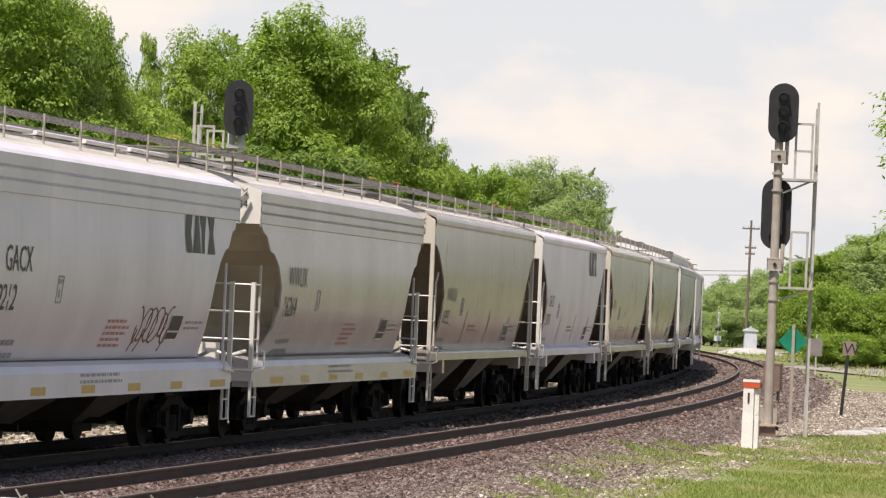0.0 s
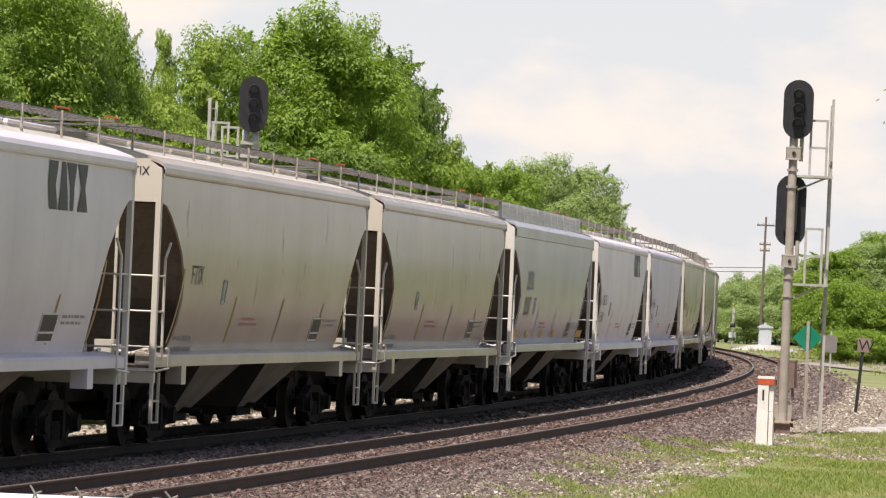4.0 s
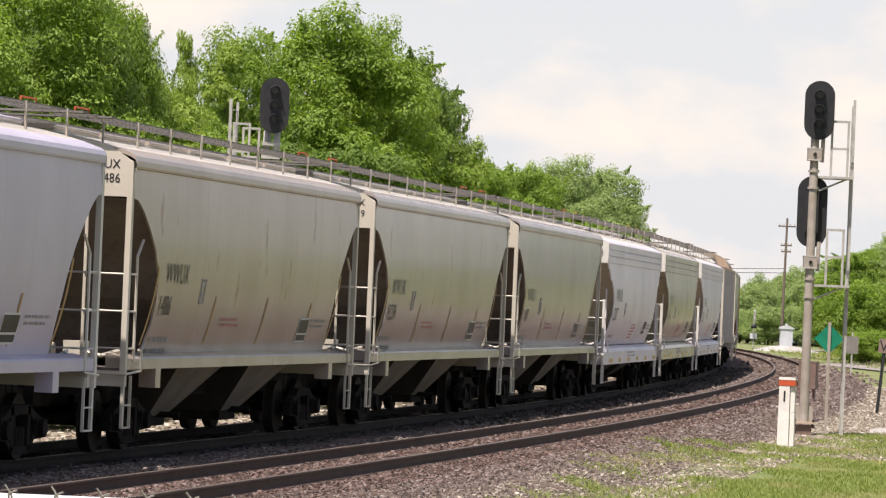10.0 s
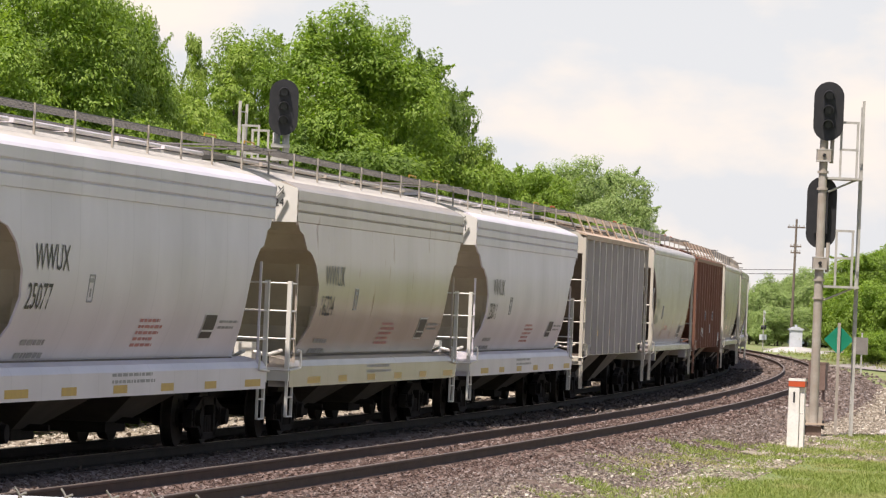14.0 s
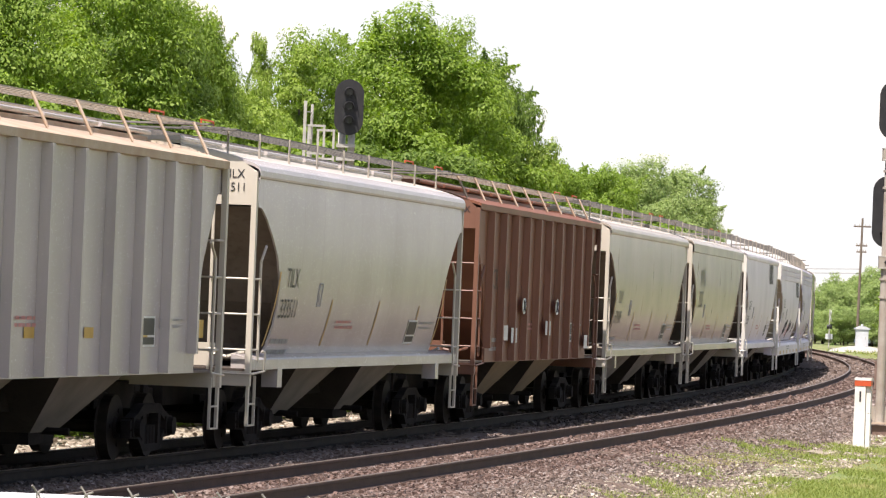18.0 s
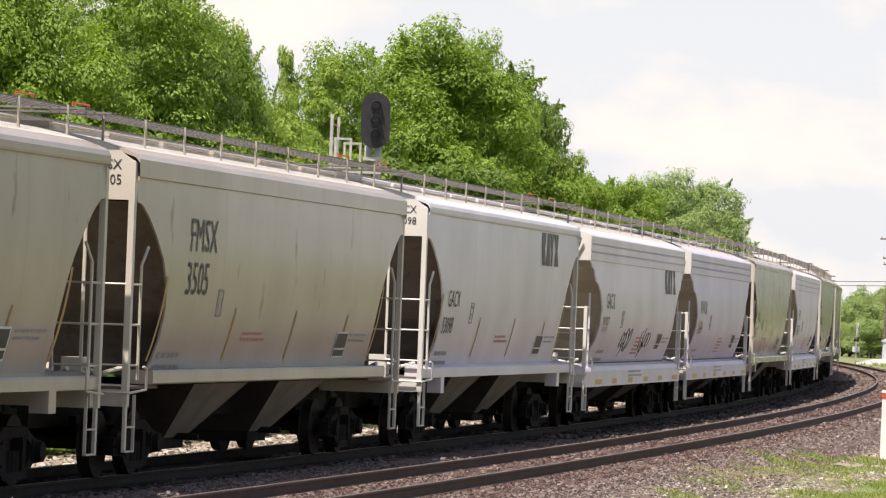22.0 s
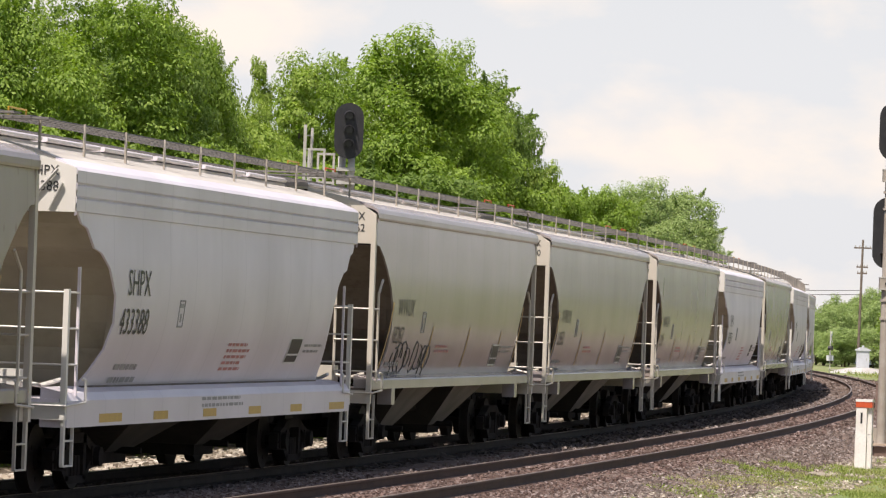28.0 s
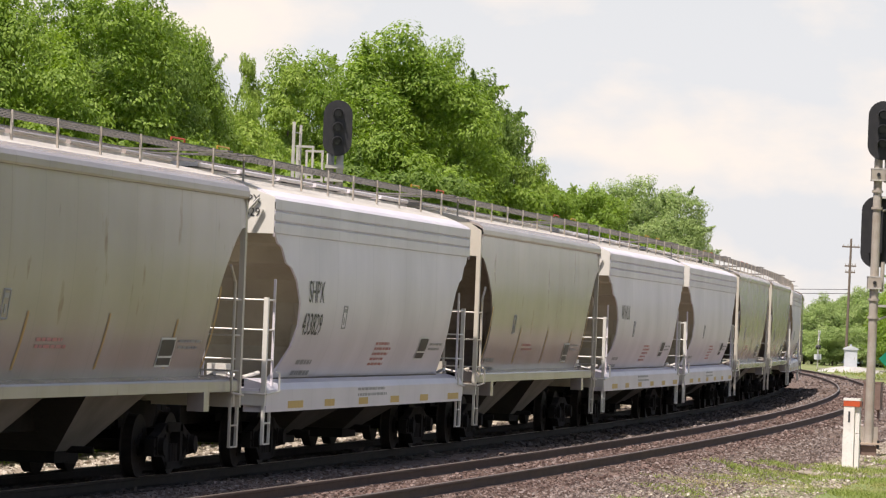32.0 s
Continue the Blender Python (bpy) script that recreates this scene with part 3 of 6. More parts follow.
def build_signal_right():
    """Two-headed mast beside the near track."""
    x, y = 8.46, 104.0
    s = thing("signal_mast", "weathered grey signal mast with two black oval heads and ladder", "railway signal", pose(x, y, GROUND_Z))
    s.scale = (1.06, 1.06, 1.06)
    part("foundation", Geo().box(-0.17, 0.17, -0.17, 0.17, -0.15, 0.30), M_BOX, s, "dark rusty foundation")
    part("base_plate", Geo().box(-0.24, 0.24, -0.24, 0.24, 0.33, 0.37), M_TANSTEEL, s, "rust-brown base plate")
    for a in (-0.2, 0.2):
        for b in (-0.2, 0.2):
            part("bolt", Geo().tube((a, b, 0.24), (a, b, 0.43), 0.025, 8), M_BLACK, s)
    part("pole", Geo().tube((0, 0, 0.37), (0, 0, 6.80), 0.102, 24, 0.092), M_MASTGREY, s)
    for a in (-0.13, 0.13):
        part("gusset", Geo().box(a - 0.07, a + 0.07, -0.01, 0.01, 0.37, 0.72), M_MASTGREY, s)
    for z in (5.90, 5.53, 3.52, 3.12):
        part("clamp", Geo().tube((0, 0, z - 0.025), (0, 0, z + 0.025), 0.125, 16), M_MASTGREY, s)
    for z in (6.27, 3.89):
        cb = part("clamp_box", Geo().box(-0.15, 0.15, -0.15, 0.15, z - 0.13, z + 0.13), M_MASTGREY, s)
        for q in (-0.14, 0.115):
            part("clamp_band", Geo().box(-0.155, 0.155, -0.155, 0.155, z + q, z + q + 0.025), M_GALV, cb)
        part("clamp_bolt", Geo().tube((0, -0.15, z), (0, -0.18, z), 0.04, 10), M_BLACK, cb)
    part("conduit", Geo().tube((0.17, -0.02, 6.1), (0.18, -0.04, 6.75), 0.045, 10), M_MASTGREY, s)
    part("conduit", Geo().tube((0.17, 0.05, 3.7), (0.18, 0.08, 4.35), 0.045, 10), M_MASTGREY, s)
    signal_head(s, 0.06, -0.16, 7.24, -6, 1.30)
    signal_head(s, 0.02, 0.24, 5.01, 172, 1.58)
    part("head_bracket", Geo().tube((0, 0, 6.6), (0.1, -0.1, 6.75), 0.07, 10), M_MASTGREY, s)
    # ladder seen almost edge-on, and its two stands
    lx = 0.88
    part("ladder_stile", Geo().box(lx - 0.028, lx + 0.028, 0.35, 0.40, -0.05, 7.52), M_GALV, s)
    part("ladder_stile", Geo().box(lx - 0.02, lx + 0.02, 0.78, 0.83, -0.05, 7.40), M_GALV, s)
    for i in range(22):
        part("rung", Geo().tube((lx, 0.37, 0.5 + 0.31 * i), (lx, 0.81, 0.5 + 0.31 * i), 0.012, 6), M_GALV, s)
    for z, o in ((5.80, 0.0), (3.41, -0.02)):
        part("platform", Geo().box(0.1, lx, -0.1, 0.75, z - 0.05, z), M_GALV, s, "grating step platform")
        part("brace", Geo().tube((0.1, 0.05, z - 0.34), (lx - 0.1, 0.05, z - 0.03), 0.025, 6), M_GALV, s)
        ladder_cage(s, 0.37 + o, 0.73 + o, -0.05, z, z + 1.21, z + 0.61)
    return s


def build_signal_left():
    """One-headed signal behind the far track."""
    x, y = -4.12, 101.0
    s = thing("signal_mast", "galvanised signal mast with one black oval head behind the train", "railway signal", pose(x, y, GROUND_Z))
    part("foundation", Geo().tube((0, 0, -0.1), (0, 0, 0.26), 0.24, 16, 0.22), M_CONCRETE, s)
    part("pole", Geo().tube((-0.1, 0.1, 0.2), (-0.1, 0.1, 6.55), 0.085, 16), M_GALV, s, smooth=True)
    part("pole_sleeve", Geo().tube((0.12, 0.0, 5.8), (0.12, 0.0, 6.6), 0.08, 16), M_GALV, s, smooth=True)
    for z in (6.25, 5.95):
        part("clamp_box", Geo().box(-0.21, 0.21, -0.11, 0.11, z - 0.04, z + 0.04), M_GALV, s)
    signal_head(s, 0.05, -0.2, 7.12, 4)
    part("ladder_stile", Geo().box(-1.0, -0.93, 0.3, 0.35, 0.2, 7.25), M_GALV, s)
    part("ladder_stile", Geo().box(-0.86, -0.80, 0.75, 0.80, 0.2, 7.20), M_GALV, s)
    for i in range(22):
        part("rung", Geo().tube((-0.96, 0.32, 0.5 + 0.31 * i), (-0.83, 0.77, 0.5 + 0.31 * i), 0.012, 6), M_GALV, s)
    part("platform", Geo().box(-0.95, -0.1, -0.1, 0.75, 5.48, 5.52), M_GALV, s)
    ladder_cage(s, -0.85, -0.5, -0.05, 5.5, 6.68, 6.05)
    ladder_cage(s, -0.66, -0.30, 0.45, 5.5, 6.60, 5.95)
    return s


# ---------- small things by the line ----------


def build_trackside():
    m = thing("marker_post", "white square marker post with an orange band at the top", "marker post", pose(7.37, 95.0, GROUND_Z, 0, 0, -14))
    part("lower_post", Geo().box(-0.175, 0.065, -0.12, 0.12, -0.1, 0.80), M_POSTWHITE, m)
    part("upper_post", Geo().box(-0.17, 0.06, -0.115, 0.115, 0.80, 1.36), M_POSTWHITE, m)
    part("side_board", Geo().box(0.07, 0.17, -0.06, 0.10, -0.1, 0.78), M_POSTWHITE, m)
    part("side_board", Geo().box(0.065, 0.165, -0.06, 0.10, 0.79, 1.36), M_POSTWHITE, m)
    part("band", Geo().box(-0.178, 0.175, -0.125, 0.125, 1.36, 1.48), M_ORANGE, m, "orange-red painted band")
    part("cap", Geo().box(-0.182, 0.18, -0.13, 0.13, 1.48, 1.535), M_POSTWHITE, m)
    part("number_bar", Geo().box(-0.07, -0.03, -0.122, -0.116, 1.02, 1.25), M_INK, m, "dark bar of lettering")

    g = thing("diamond_sign", "green diamond sign on a thin steel post", "sign", pose(9.24, 107.0, GROUND_Z, 0, 0, -4))
    part("post", Geo().box(-0.035, 0.035, -0.03, 0.03, -0.1, 2.75), M_MASTGREY, g)
    part("sign_plate", Geo().prism([(0, -0.36), (0.36, 0), (0, 0.36), (-0.36, 0)], 0.034, 0.042), M_GREEN, g, "green diamond plate", m=pose(0, 0, 2.34))

    b = thing("relay_box", "rust-brown steel relay box on short legs", "equipment box", pose(11.48, 140.0, GROUND_Z + 0.50, 0, 0, -14))
    part("box_body", Geo().box(-0.27, 0.27, -0.24, 0.24, 0.10, 0.92), M_BOX, b)
    part("box_lid", Geo().box(-0.29, 0.29, -0.25, 0.25, 0.92, 0.97), M_BOX, b)
    part("box_door", Geo().box(-0.22, 0.22, -0.235, -0.22, 0.18, 0.88), M_BOX, b)
    for q in (-0.2, 0.2):
        part("leg", Geo().box(q - 0.03, q + 0.03, -0.1, 0.1, -0.65, 0.12), M_BOX, b)

    w = thing("whistle_post", "dark leaning whistle post with a brown board", "sign post", pose(12.92, 132.3, GROUND_Z, 0, 4.5, 0))
    part("post", Geo().box(-0.045, 0.045, -0.04, 0.04, -0.15, 2.0), M_BLACK, w)
    part("sign_plate", Geo().box(-0.18, 0.20, -0.06, -0.04, 1.88, 2.30), M_FADED, w, "faded brown sign board")
    txt = letters("W", 0.34)
    part("letter", flat_text(txt), M_BLACK, w, m=pose(-0.165, -0.064, 1.92))

    p2 = thing("sign_post", "back of a grey sign on a steel post", "sign", pose(21.5, 234.8, GROUND_Z))
    part("post", Geo().box(-0.04, 0.04, -0.03, 0.03, -0.1, 2.2), M_GALV, p2)
    part("sign_plate", Geo().box(-0.32, 0.32, -0.05, -0.035, 1.05, 1.95), M_OLDSIGN, p2)

    c = thing("signal_cabinet", "small white steel signal cabinet with a pyramid roof", "cabinet", pose(27.6, 360.0, GROUND_Z + 0.42))
    part("cabinet_body", Geo().box(-0.5, 0.5, -0.45, 0.45, 0, 1.45), M_CABINET, c)
    part("roof", Geo().prism([(-0.62, 1.45), (0.62, 1.45), (0.62, 1.52), (0.2, 1.72), (-0.2, 1.72), (-0.62, 1.52)], -0.55, 0.55), M_CABINET, c)
    part("vent", Geo().tube((0, 0, 1.7), (0, 0, 1.88), 0.1, 10), M_CABINET, c)
    part("cabinet_door", Geo().box(-0.4, 0.4, -0.47, -0.45, 0.1, 1.36), M_CABINET, c)
    part("door_handle", Geo().box(0.25, 0.3, -0.50, -0.47, 0.65, 0.85), M_GALV, c)
    mound = Geo()
    ring = [[(r * 3.0 * math.cos(a), r * 2.6 * math.sin(a), 0.55 * (1 - r * r) - 0.02) for a in [2 * math.pi * k / 24 for k in range(25)]] for r in (1.0, 0.8, 0.6, 0.4, 0.2, 0.01)]
    solo("gravel_mound", mound.grid(ring), M_CONCRETE, "pale gravel mound under the cabinet", "mound", "structure", m=pose(27.6, 360.0, GROUND_Z))

    pole = thing("utility_pole", "tall dark wooden utility pole with three crossarms", "utility pole", pose(32.5, 430.0, GROUND_Z, 0, 0, 0))
    part("pole_shaft", Geo().tube((0, 0, -0.3), (0.12, 0, 12.4), 0.15, 12, 0.10), M_WOOD, pole)
    for z, w_ in ((11.6, 0.85), (9.75, 0.55), (9.15, 0.48)):
        arm = part("crossarm", Geo().box(-w_ + 0.12, w_ + 0.12, -0.08, 0.08, z - 0.07, z + 0.07), M_WOOD, pole)
        for q in (-0.85, -0.35, 0.35, 0.85):
            part("insulator", Geo().tube((0.12 + w_ * q, 0, z + 0.06), (0.12 + w_ * q, 0, z + 0.24), 0.05, 8), M_GALV, arm)
    for z in (7.5, 7.1):
        part("wire", Geo().rod([(0.1, 0, z), (-10, 0, z - 0.35), (-24, 4, z - 0.2), (-40, 8, z + 0.2)], 0.03, 5), M_BLACK, pole, "black overhead wire")

    x = thing("crossing_signal", "level crossing signal with a white crossbuck on a pole", "crossing signal", pose(26.0, 375.0, GROUND_Z, 0, 0, 76))
    part("post", Geo().tube((0, 0, -0.1), (0, 0, 3.4), 0.055, 10), M_GALV, x)
    for a in (45, -45):
        part("crossbuck_board", Geo().box(-0.6, 0.6, -0.09, -0.07, -0.11, 0.11), M_LABEL, x, m=pose(0, 0, 2.85, 0, a, 0))
    part("lamp_bar", Geo().box(-0.65, 0.65, -0.06, 0.0, 1.92, 1.98), M_BLACK, x)
    for q in (-0.55, 0.55):
        part("lamp_head", Geo().tube((q, -0.12, 1.95), (q, 0.1, 1.95), 0.18, 16), M_BLACK, x)
    part("gate_box", Geo().box(-0.2, 0.2, -0.28, 0.28, 0.9, 1.35), M_CABINET, x)

    road = Geo().grid([[(27, 380, GROUND_Z + 0.07), (80, 380, GROUND_Z + 0.07)], [(27, 392, GROUND_Z + 0.07), (80, 392, GROUND_Z + 0.07)]])
    solo("road", road, M_ROAD, "pale grey road at the level crossing", "road", "structure")
    side = Geo().grid([[(x, y, GROUND_Z + 0.07) for x, y in row] for row in (((22.5, 268), (29.4, 306)), ((25.4, 236), (29.8, 270)), ((29.0, 195), (34.0, 215)), ((40.0, 120), (45.0, 130)))])
    solo("road", side, M_ROAD, "pale grey lane beyond the verge", "road", "structure")
    slab = Geo()
    rng = random.Random(3)
    for k in range(9):
        a, b_ = 11.0 + 0.32 * k, 110.0 + 1.05 * k
        w_, t_ = rng.uniform(0.45, 0.75), rng.uniform(0.10, 0.22)
        slab.add([(a - w_, b_ - w_, 0), (a + w_, b_ - w_ * 0.7, 0), (a + w_ * 0.9, b_ + w_, 0), (a - w_ * 0.8, b_ + w_, 0),
                  (a - w_ * 0.8, b_ - w_ * 0.8, t_), (a + w_ * 0.7, b_ - w_ * 0.5, t_ * 0.8), (a + w_ * 0.6, b_ + w_ * 0.7, t_), (a - w_ * 0.6, b_ + w_ * 0.8, t_ * 0.7)],
                 [(3, 2, 1, 0), (4, 5, 6, 7), (0, 1, 5, 4), (1, 2, 6, 5), (2, 3, 7, 6), (3, 0, 4, 7)])
    solo("rubble_concrete", slab, M_CONCRETE, "broken pale concrete slab lying in the grass", "rubble", m=pose(0, 0, GROUND_Z))

    car = thing("parked_car", "pale blue car parked beyond the crossing", "car", pose(35.6, 445.0, GROUND_Z, 0, 0, 55))
    blue = plain("pale_blue_car_paint", (0.28, 0.36, 0.48), (0.26, 0.34, 0.46), 1.0, 0.25)
    glass = plain("car_glass", (0.03, 0.035, 0.04), (0.04, 0.045, 0.05), 1.0, 0.08)
    part("body", Geo().prism([(-0.85, 0.3), (0.85, 0.3), (0.9, 0.55), (0.86, 0.85), (-0.86, 0.85), (-0.9, 0.55)], -2.2, 2.2), blue, car)
    part("cabin", Geo().add([(-0.8, -1.5, 0.85), (0.8, -1.5, 0.85), (0.8, 1.2, 0.85), (-0.8, 1.2, 0.85), (-0.62, -0.9, 1.42), (0.62, -0.9, 1.42), (0.62, 0.6, 1.42), (-0.62, 0.6, 1.42)],
                        [(4, 5, 6, 7), (0, 1, 5, 4), (1, 2, 6, 5), (2, 3, 7, 6), (3, 0, 4, 7)]), glass, car, "dark glazed cabin")
    part("car_roof", Geo().box(-0.62, 0.62, -0.92, 0.62, 1.42, 1.47), blue, car)
    for a in (-0.78, 0.78):
        for q in (-1.35, 1.35):
            part("wheel", Geo().tube((a - 0.1, q, 0.32), (a + 0.1, q, 0.32), 0.32, 16), M_BLACK, car)

# ---------- lettering ----------
FONT = {}


def letters(text, size):
    """A flat mesh of the text in the built-in font, x along, y up, as coordinates and faces."""
    if (text, size) not in FONT:
        cu = bpy.data.curves.new("text", "FONT")
        cu.body, cu.size, cu.resolution_u = text, size / 0.72, 2
        ob = bpy.data.objects.new("text", cu)
        scene.collection.objects.link(ob)
        bpy.context.view_layer.update()
        me = bpy.data.meshes.new_from_object(ob.evaluated_get(bpy.context.evaluated_depsgraph_get()))
        FONT[(text, size)] = ([tuple(v.co) for v in me.vertices], [tuple(p.vertices) for p in me.polygons])
        bpy.data.objects.remove(ob)
        bpy.data.meshes.remove(me)
    return FONT[(text, size)]


def flat_text(t):
    return Geo().add([(x, 0, y) for x, y, _ in t[0]], t[1])


# ---------- covered hopper cars ----------
# x to the right of the line (the side that is seen), y away from the camera, z up from the rail.
LENGTH = {"T": 18.98, "A": 19.00, "R": 18.68, "D": 19.15}
POST = 0.85
SIDE = {
    "T": [(1.38, 1.25, 1.85), (1.60, 1.33, 2.00), (1.90, 1.41, 2.08), (2.25, 1.48, 2.06), (2.60, 1.525, 1.92), (2.95, 1.55, 1.62), (3.25, 1.56, 1.18), (3.50, 1.56, 0.74),
          (3.60, 1.56, 0.50), (3.66, 1.56, 0.34), (3.68, 1.56, 0.10), (4.0, 1.55, 0.02), (4.22, 1.53, 0.02)],
    "A": [(1.36, 1.22, 1.50), (1.60, 1.34, 1.80), (1.90, 1.47, 2.08), (2.25, 1.56, 2.20), (2.60, 1.60, 2.10), (2.95, 1.61, 1.74), (3.15, 1.605, 1.30), (3.20, 1.60, 0.95), (3.45, 1.59, 0.62),
          (3.50, 1.585, 0.34), (3.66, 1.575, 0.14)],
    "R": [(1.22, 1.46, 1.55), (1.6, 1.46, 1.55), (2.2, 1.46, 1.45), (2.8, 1.46, 1.15), (3.3, 1.46, 0.7), (3.8, 1.46, 0.25), (3.82, 1.46, 0.05), (4.22, 1.46, 0.02)],
}
SIDE["D"] = SIDE["T"]
CACHE = {}


def cached(key, build, smooth=False):
    if key not in CACHE:
        CACHE[key] = build().mesh(key.split("/")[-1], None, smooth)
    return CACHE[key]


def side_x(kind, z):
    s = SIDE[kind]
    return float(np.interp(z, [a[0] for a in s], [a[1] for a in s]))


def ends(kind):
    return LENGTH[kind] / 2 - POST


def cut_back(r, sy):
    """How far a side is cut back: the far end is less deep than the near one."""
    return r if sy < 0 else 0.80 * r


def side_sheet(kind, sx):
    """One side sheet, its ends cut back below, 20 mm thick."""
    g, ye = Geo(), ends(kind)
    n = 24
    outer, inner = [], []
    for z, w, r in SIDE[kind]:
        ys = [-(ye - r) + (2 * ye - r - cut_back(r, 1)) * i / n for i in range(n + 1)]
        outer.append([(sx * w, y, z) for y in ys])
        inner.append([(sx * (w - 0.03), y, z) for y in ys])
    g.grid([r[::-1] for r in outer] if sx > 0 else outer)
    g.grid(inner if sx > 0 else [r[::-1] for r in inner])
    for i in (0, -1):
        g.grid([[o[i], q[i]] for o, q in zip(outer, inner)])
    return g


def slope_sheet(kind, sy):
    """End sheet: it meets the cut edges of the sides, then slopes inwards to the hopper."""
    ye = ends(kind)
    rows = []
    for z, w, r in SIDE[kind][::-1]:
        if z > 3.8:
            continue
        r = cut_back(r, sy)
        deep = r + 0.03 + 0.9 * max(0.0, 2.3 - z)
        x = w - 0.035
        rows.append([(-x, sy * (ye - r - 0.02), z), (-x * 0.94, sy * (ye - deep), z), (x * 0.94, sy * (ye - deep), z), (x, sy * (ye - r - 0.02), z)])
    return Geo().grid(rows)


def roof_sheet(kind, eave):
    """The rounded eaves of both sides, or the roof between them."""
    ye = ends(kind)
    g = Geo()
    if kind == "A":
        prof = [(1.572, 3.64), (1.60, 3.655), (1.60, 3.80), (1.57, 3.825), (1.60, 3.85), (1.60, 3.97), (1.57, 3.995), (1.60, 4.02), (1.60, 4.17), (1.55, 4.22), (1.30, 4.33), (1.0, 4.44), (0.6, 4.53), (0.35, 4.56), (0.33, 4.61), (0, 4.62)]
    elif kind == "D":
        prof = [(1.53, 4.00), (1.60, 4.01), (1.60, 4.24), (1.54, 4.31), (1.25, 4.41), (0.95, 4.49), (0.6, 4.56), (0.36, 4.59), (0.34, 4.64), (0, 4.65)]
    elif kind == "R":
        prof = [(1.46, 4.16), (1.56, 4.17), (1.57, 4.28), (1.50, 4.31), (1.0, 4.43), (0.5, 4.51), (0.33, 4.53), (0.32, 4.60), (0, 4.61)]
    else:
        prof = [(1.535, 4.105), (1.58, 4.11), (1.592, 4.14), (1.592, 4.22), (1.565, 4.285), (1.50, 4.325), (1.25, 4.41), (0.95, 4.49), (0.6, 4.56), (0.36, 4.59), (0.34, 4.64), (0, 4.65)]
    cut = next(i for i, p in enumerate(prof) if p[0] < 1.31 or (kind == "R" and p[0] < 1.51))
    mirror = [(-x, z) for x, z in prof[-2::-1]]
    strips = [prof[:cut + 1], [(-x, z) for x, z in prof[cut::-1]]] if eave else [prof[cut:] + mirror[:len(prof) - 1 - cut]]
    n = 12
    for full in strips:
        g.grid([[(x, -ye + 2 * ye * i / n, z) for x, z in full] for i in range(n + 1)])
        for sy in (-1, 1):
            g.grid([[(x, sy * ye, z) for x, z in full], [(x, sy * ye, z - 0.05) for x, z in full]])
    return g


def end_panel(kind, sy):
    """Upright sheet that closes the body's top at one end, with its bowed top edge."""
    ye = ends(kind)
    z0 = {"A": 3.64, "R": 3.80}.get(kind, 3.70)
    w = SIDE[kind][-1][1] + 0.012
    top = [(w, 4.20), (1.3, 4.36 if kind != "A" else 4.29), (0.95, 4.47 if kind != "A" else 4.42), (0.5, 4.55 if kind != "A" else 4.52), (0, 4.58 if kind != "A" else 4.56)]
    pts = [(-w, z0), (w, z0)] + top + [(-x, z) for x, z in top[-2::-1]]
    return Geo().prism(pts, sy * ye - 0.015, sy * ye + 0.015)


def hopper_bay(yc, half, w, z0, slopes):
    """A discharge hopper: its two sides, or the two sloping sheets between them and the foot."""
    g = Geo()
    zt = z0
    top = [(-w, yc - half, zt), (w, yc - half, zt), (w, yc + half, zt), (-w, yc + half, zt)]
    a, b = 0.62, 0.62
    bot = [(-a, yc - b, 0.44), (a, yc - b, 0.44), (a, yc + b, 0.44), (-a, yc + b, 0.44)]
    g.add(top + bot, [(0, 4, 5, 1), (2, 6, 7, 3), (4, 7, 6, 5)] if slopes else [(1, 5, 6, 2), (3, 7, 4, 0)])
    return g


def truck_frame(sx):
    """Cast side frame in profile, with its window for the bolster and springs."""
    g = Geo()
    x0, x1 = (0.98, 1.12) if sx > 0 else (-1.12, -0.98)
    top = [(-1.15, 0.56), (-0.75, 0.66), (-0.45, 0.78), (0.45, 0.78), (0.75, 0.66), (1.15, 0.56)]
    low = [(-1.15, 0.42), (-0.70, 0.40), (-0.42, 0.22), (0.42, 0.22), (0.70, 0.40), (1.15, 0.42)]
    def beam(a, b, t):
        for p, q in zip(a, a[1:]):
            g.add([(x0, p[0], p[1] - t), (x1, p[0], p[1] - t), (x1, q[0], q[1] - t), (x0, q[0], q[1] - t), (x0, p[0], p[1]), (x1, p[0], p[1]), (x1, q[0], q[1]), (x0, q[0], q[1])],
                  [(0, 3, 2, 1), (4, 5, 6, 7), (0, 1, 5, 4), (1, 2, 6, 5), (2, 3, 7, 6), (3, 0, 4, 7)])
    beam(top, None, 0.13)
    beam(low, None, 0.10)
    for y in (-0.42, 0.42):
        g.box(x0, x1, y - 0.07, y + 0.07, 0.16, 0.76)
    for y in (-0.889, 0.889):
        g.box(x0 - 0.02, x1 + 0.02, y - 0.16, y + 0.16, 0.34, 0.60)
        g.disc_x(x1 if sx > 0 else x0, (x1 + 0.10) if sx > 0 else (x0 - 0.10), y, 0.457, 0.13, 14)
    for y in (-0.24, -0.08, 0.08, 0.24):
        g.tube(((x0 + x1) / 2, y, 0.2), ((x0 + x1) / 2, y, 0.48), 0.06, 8)
    return g


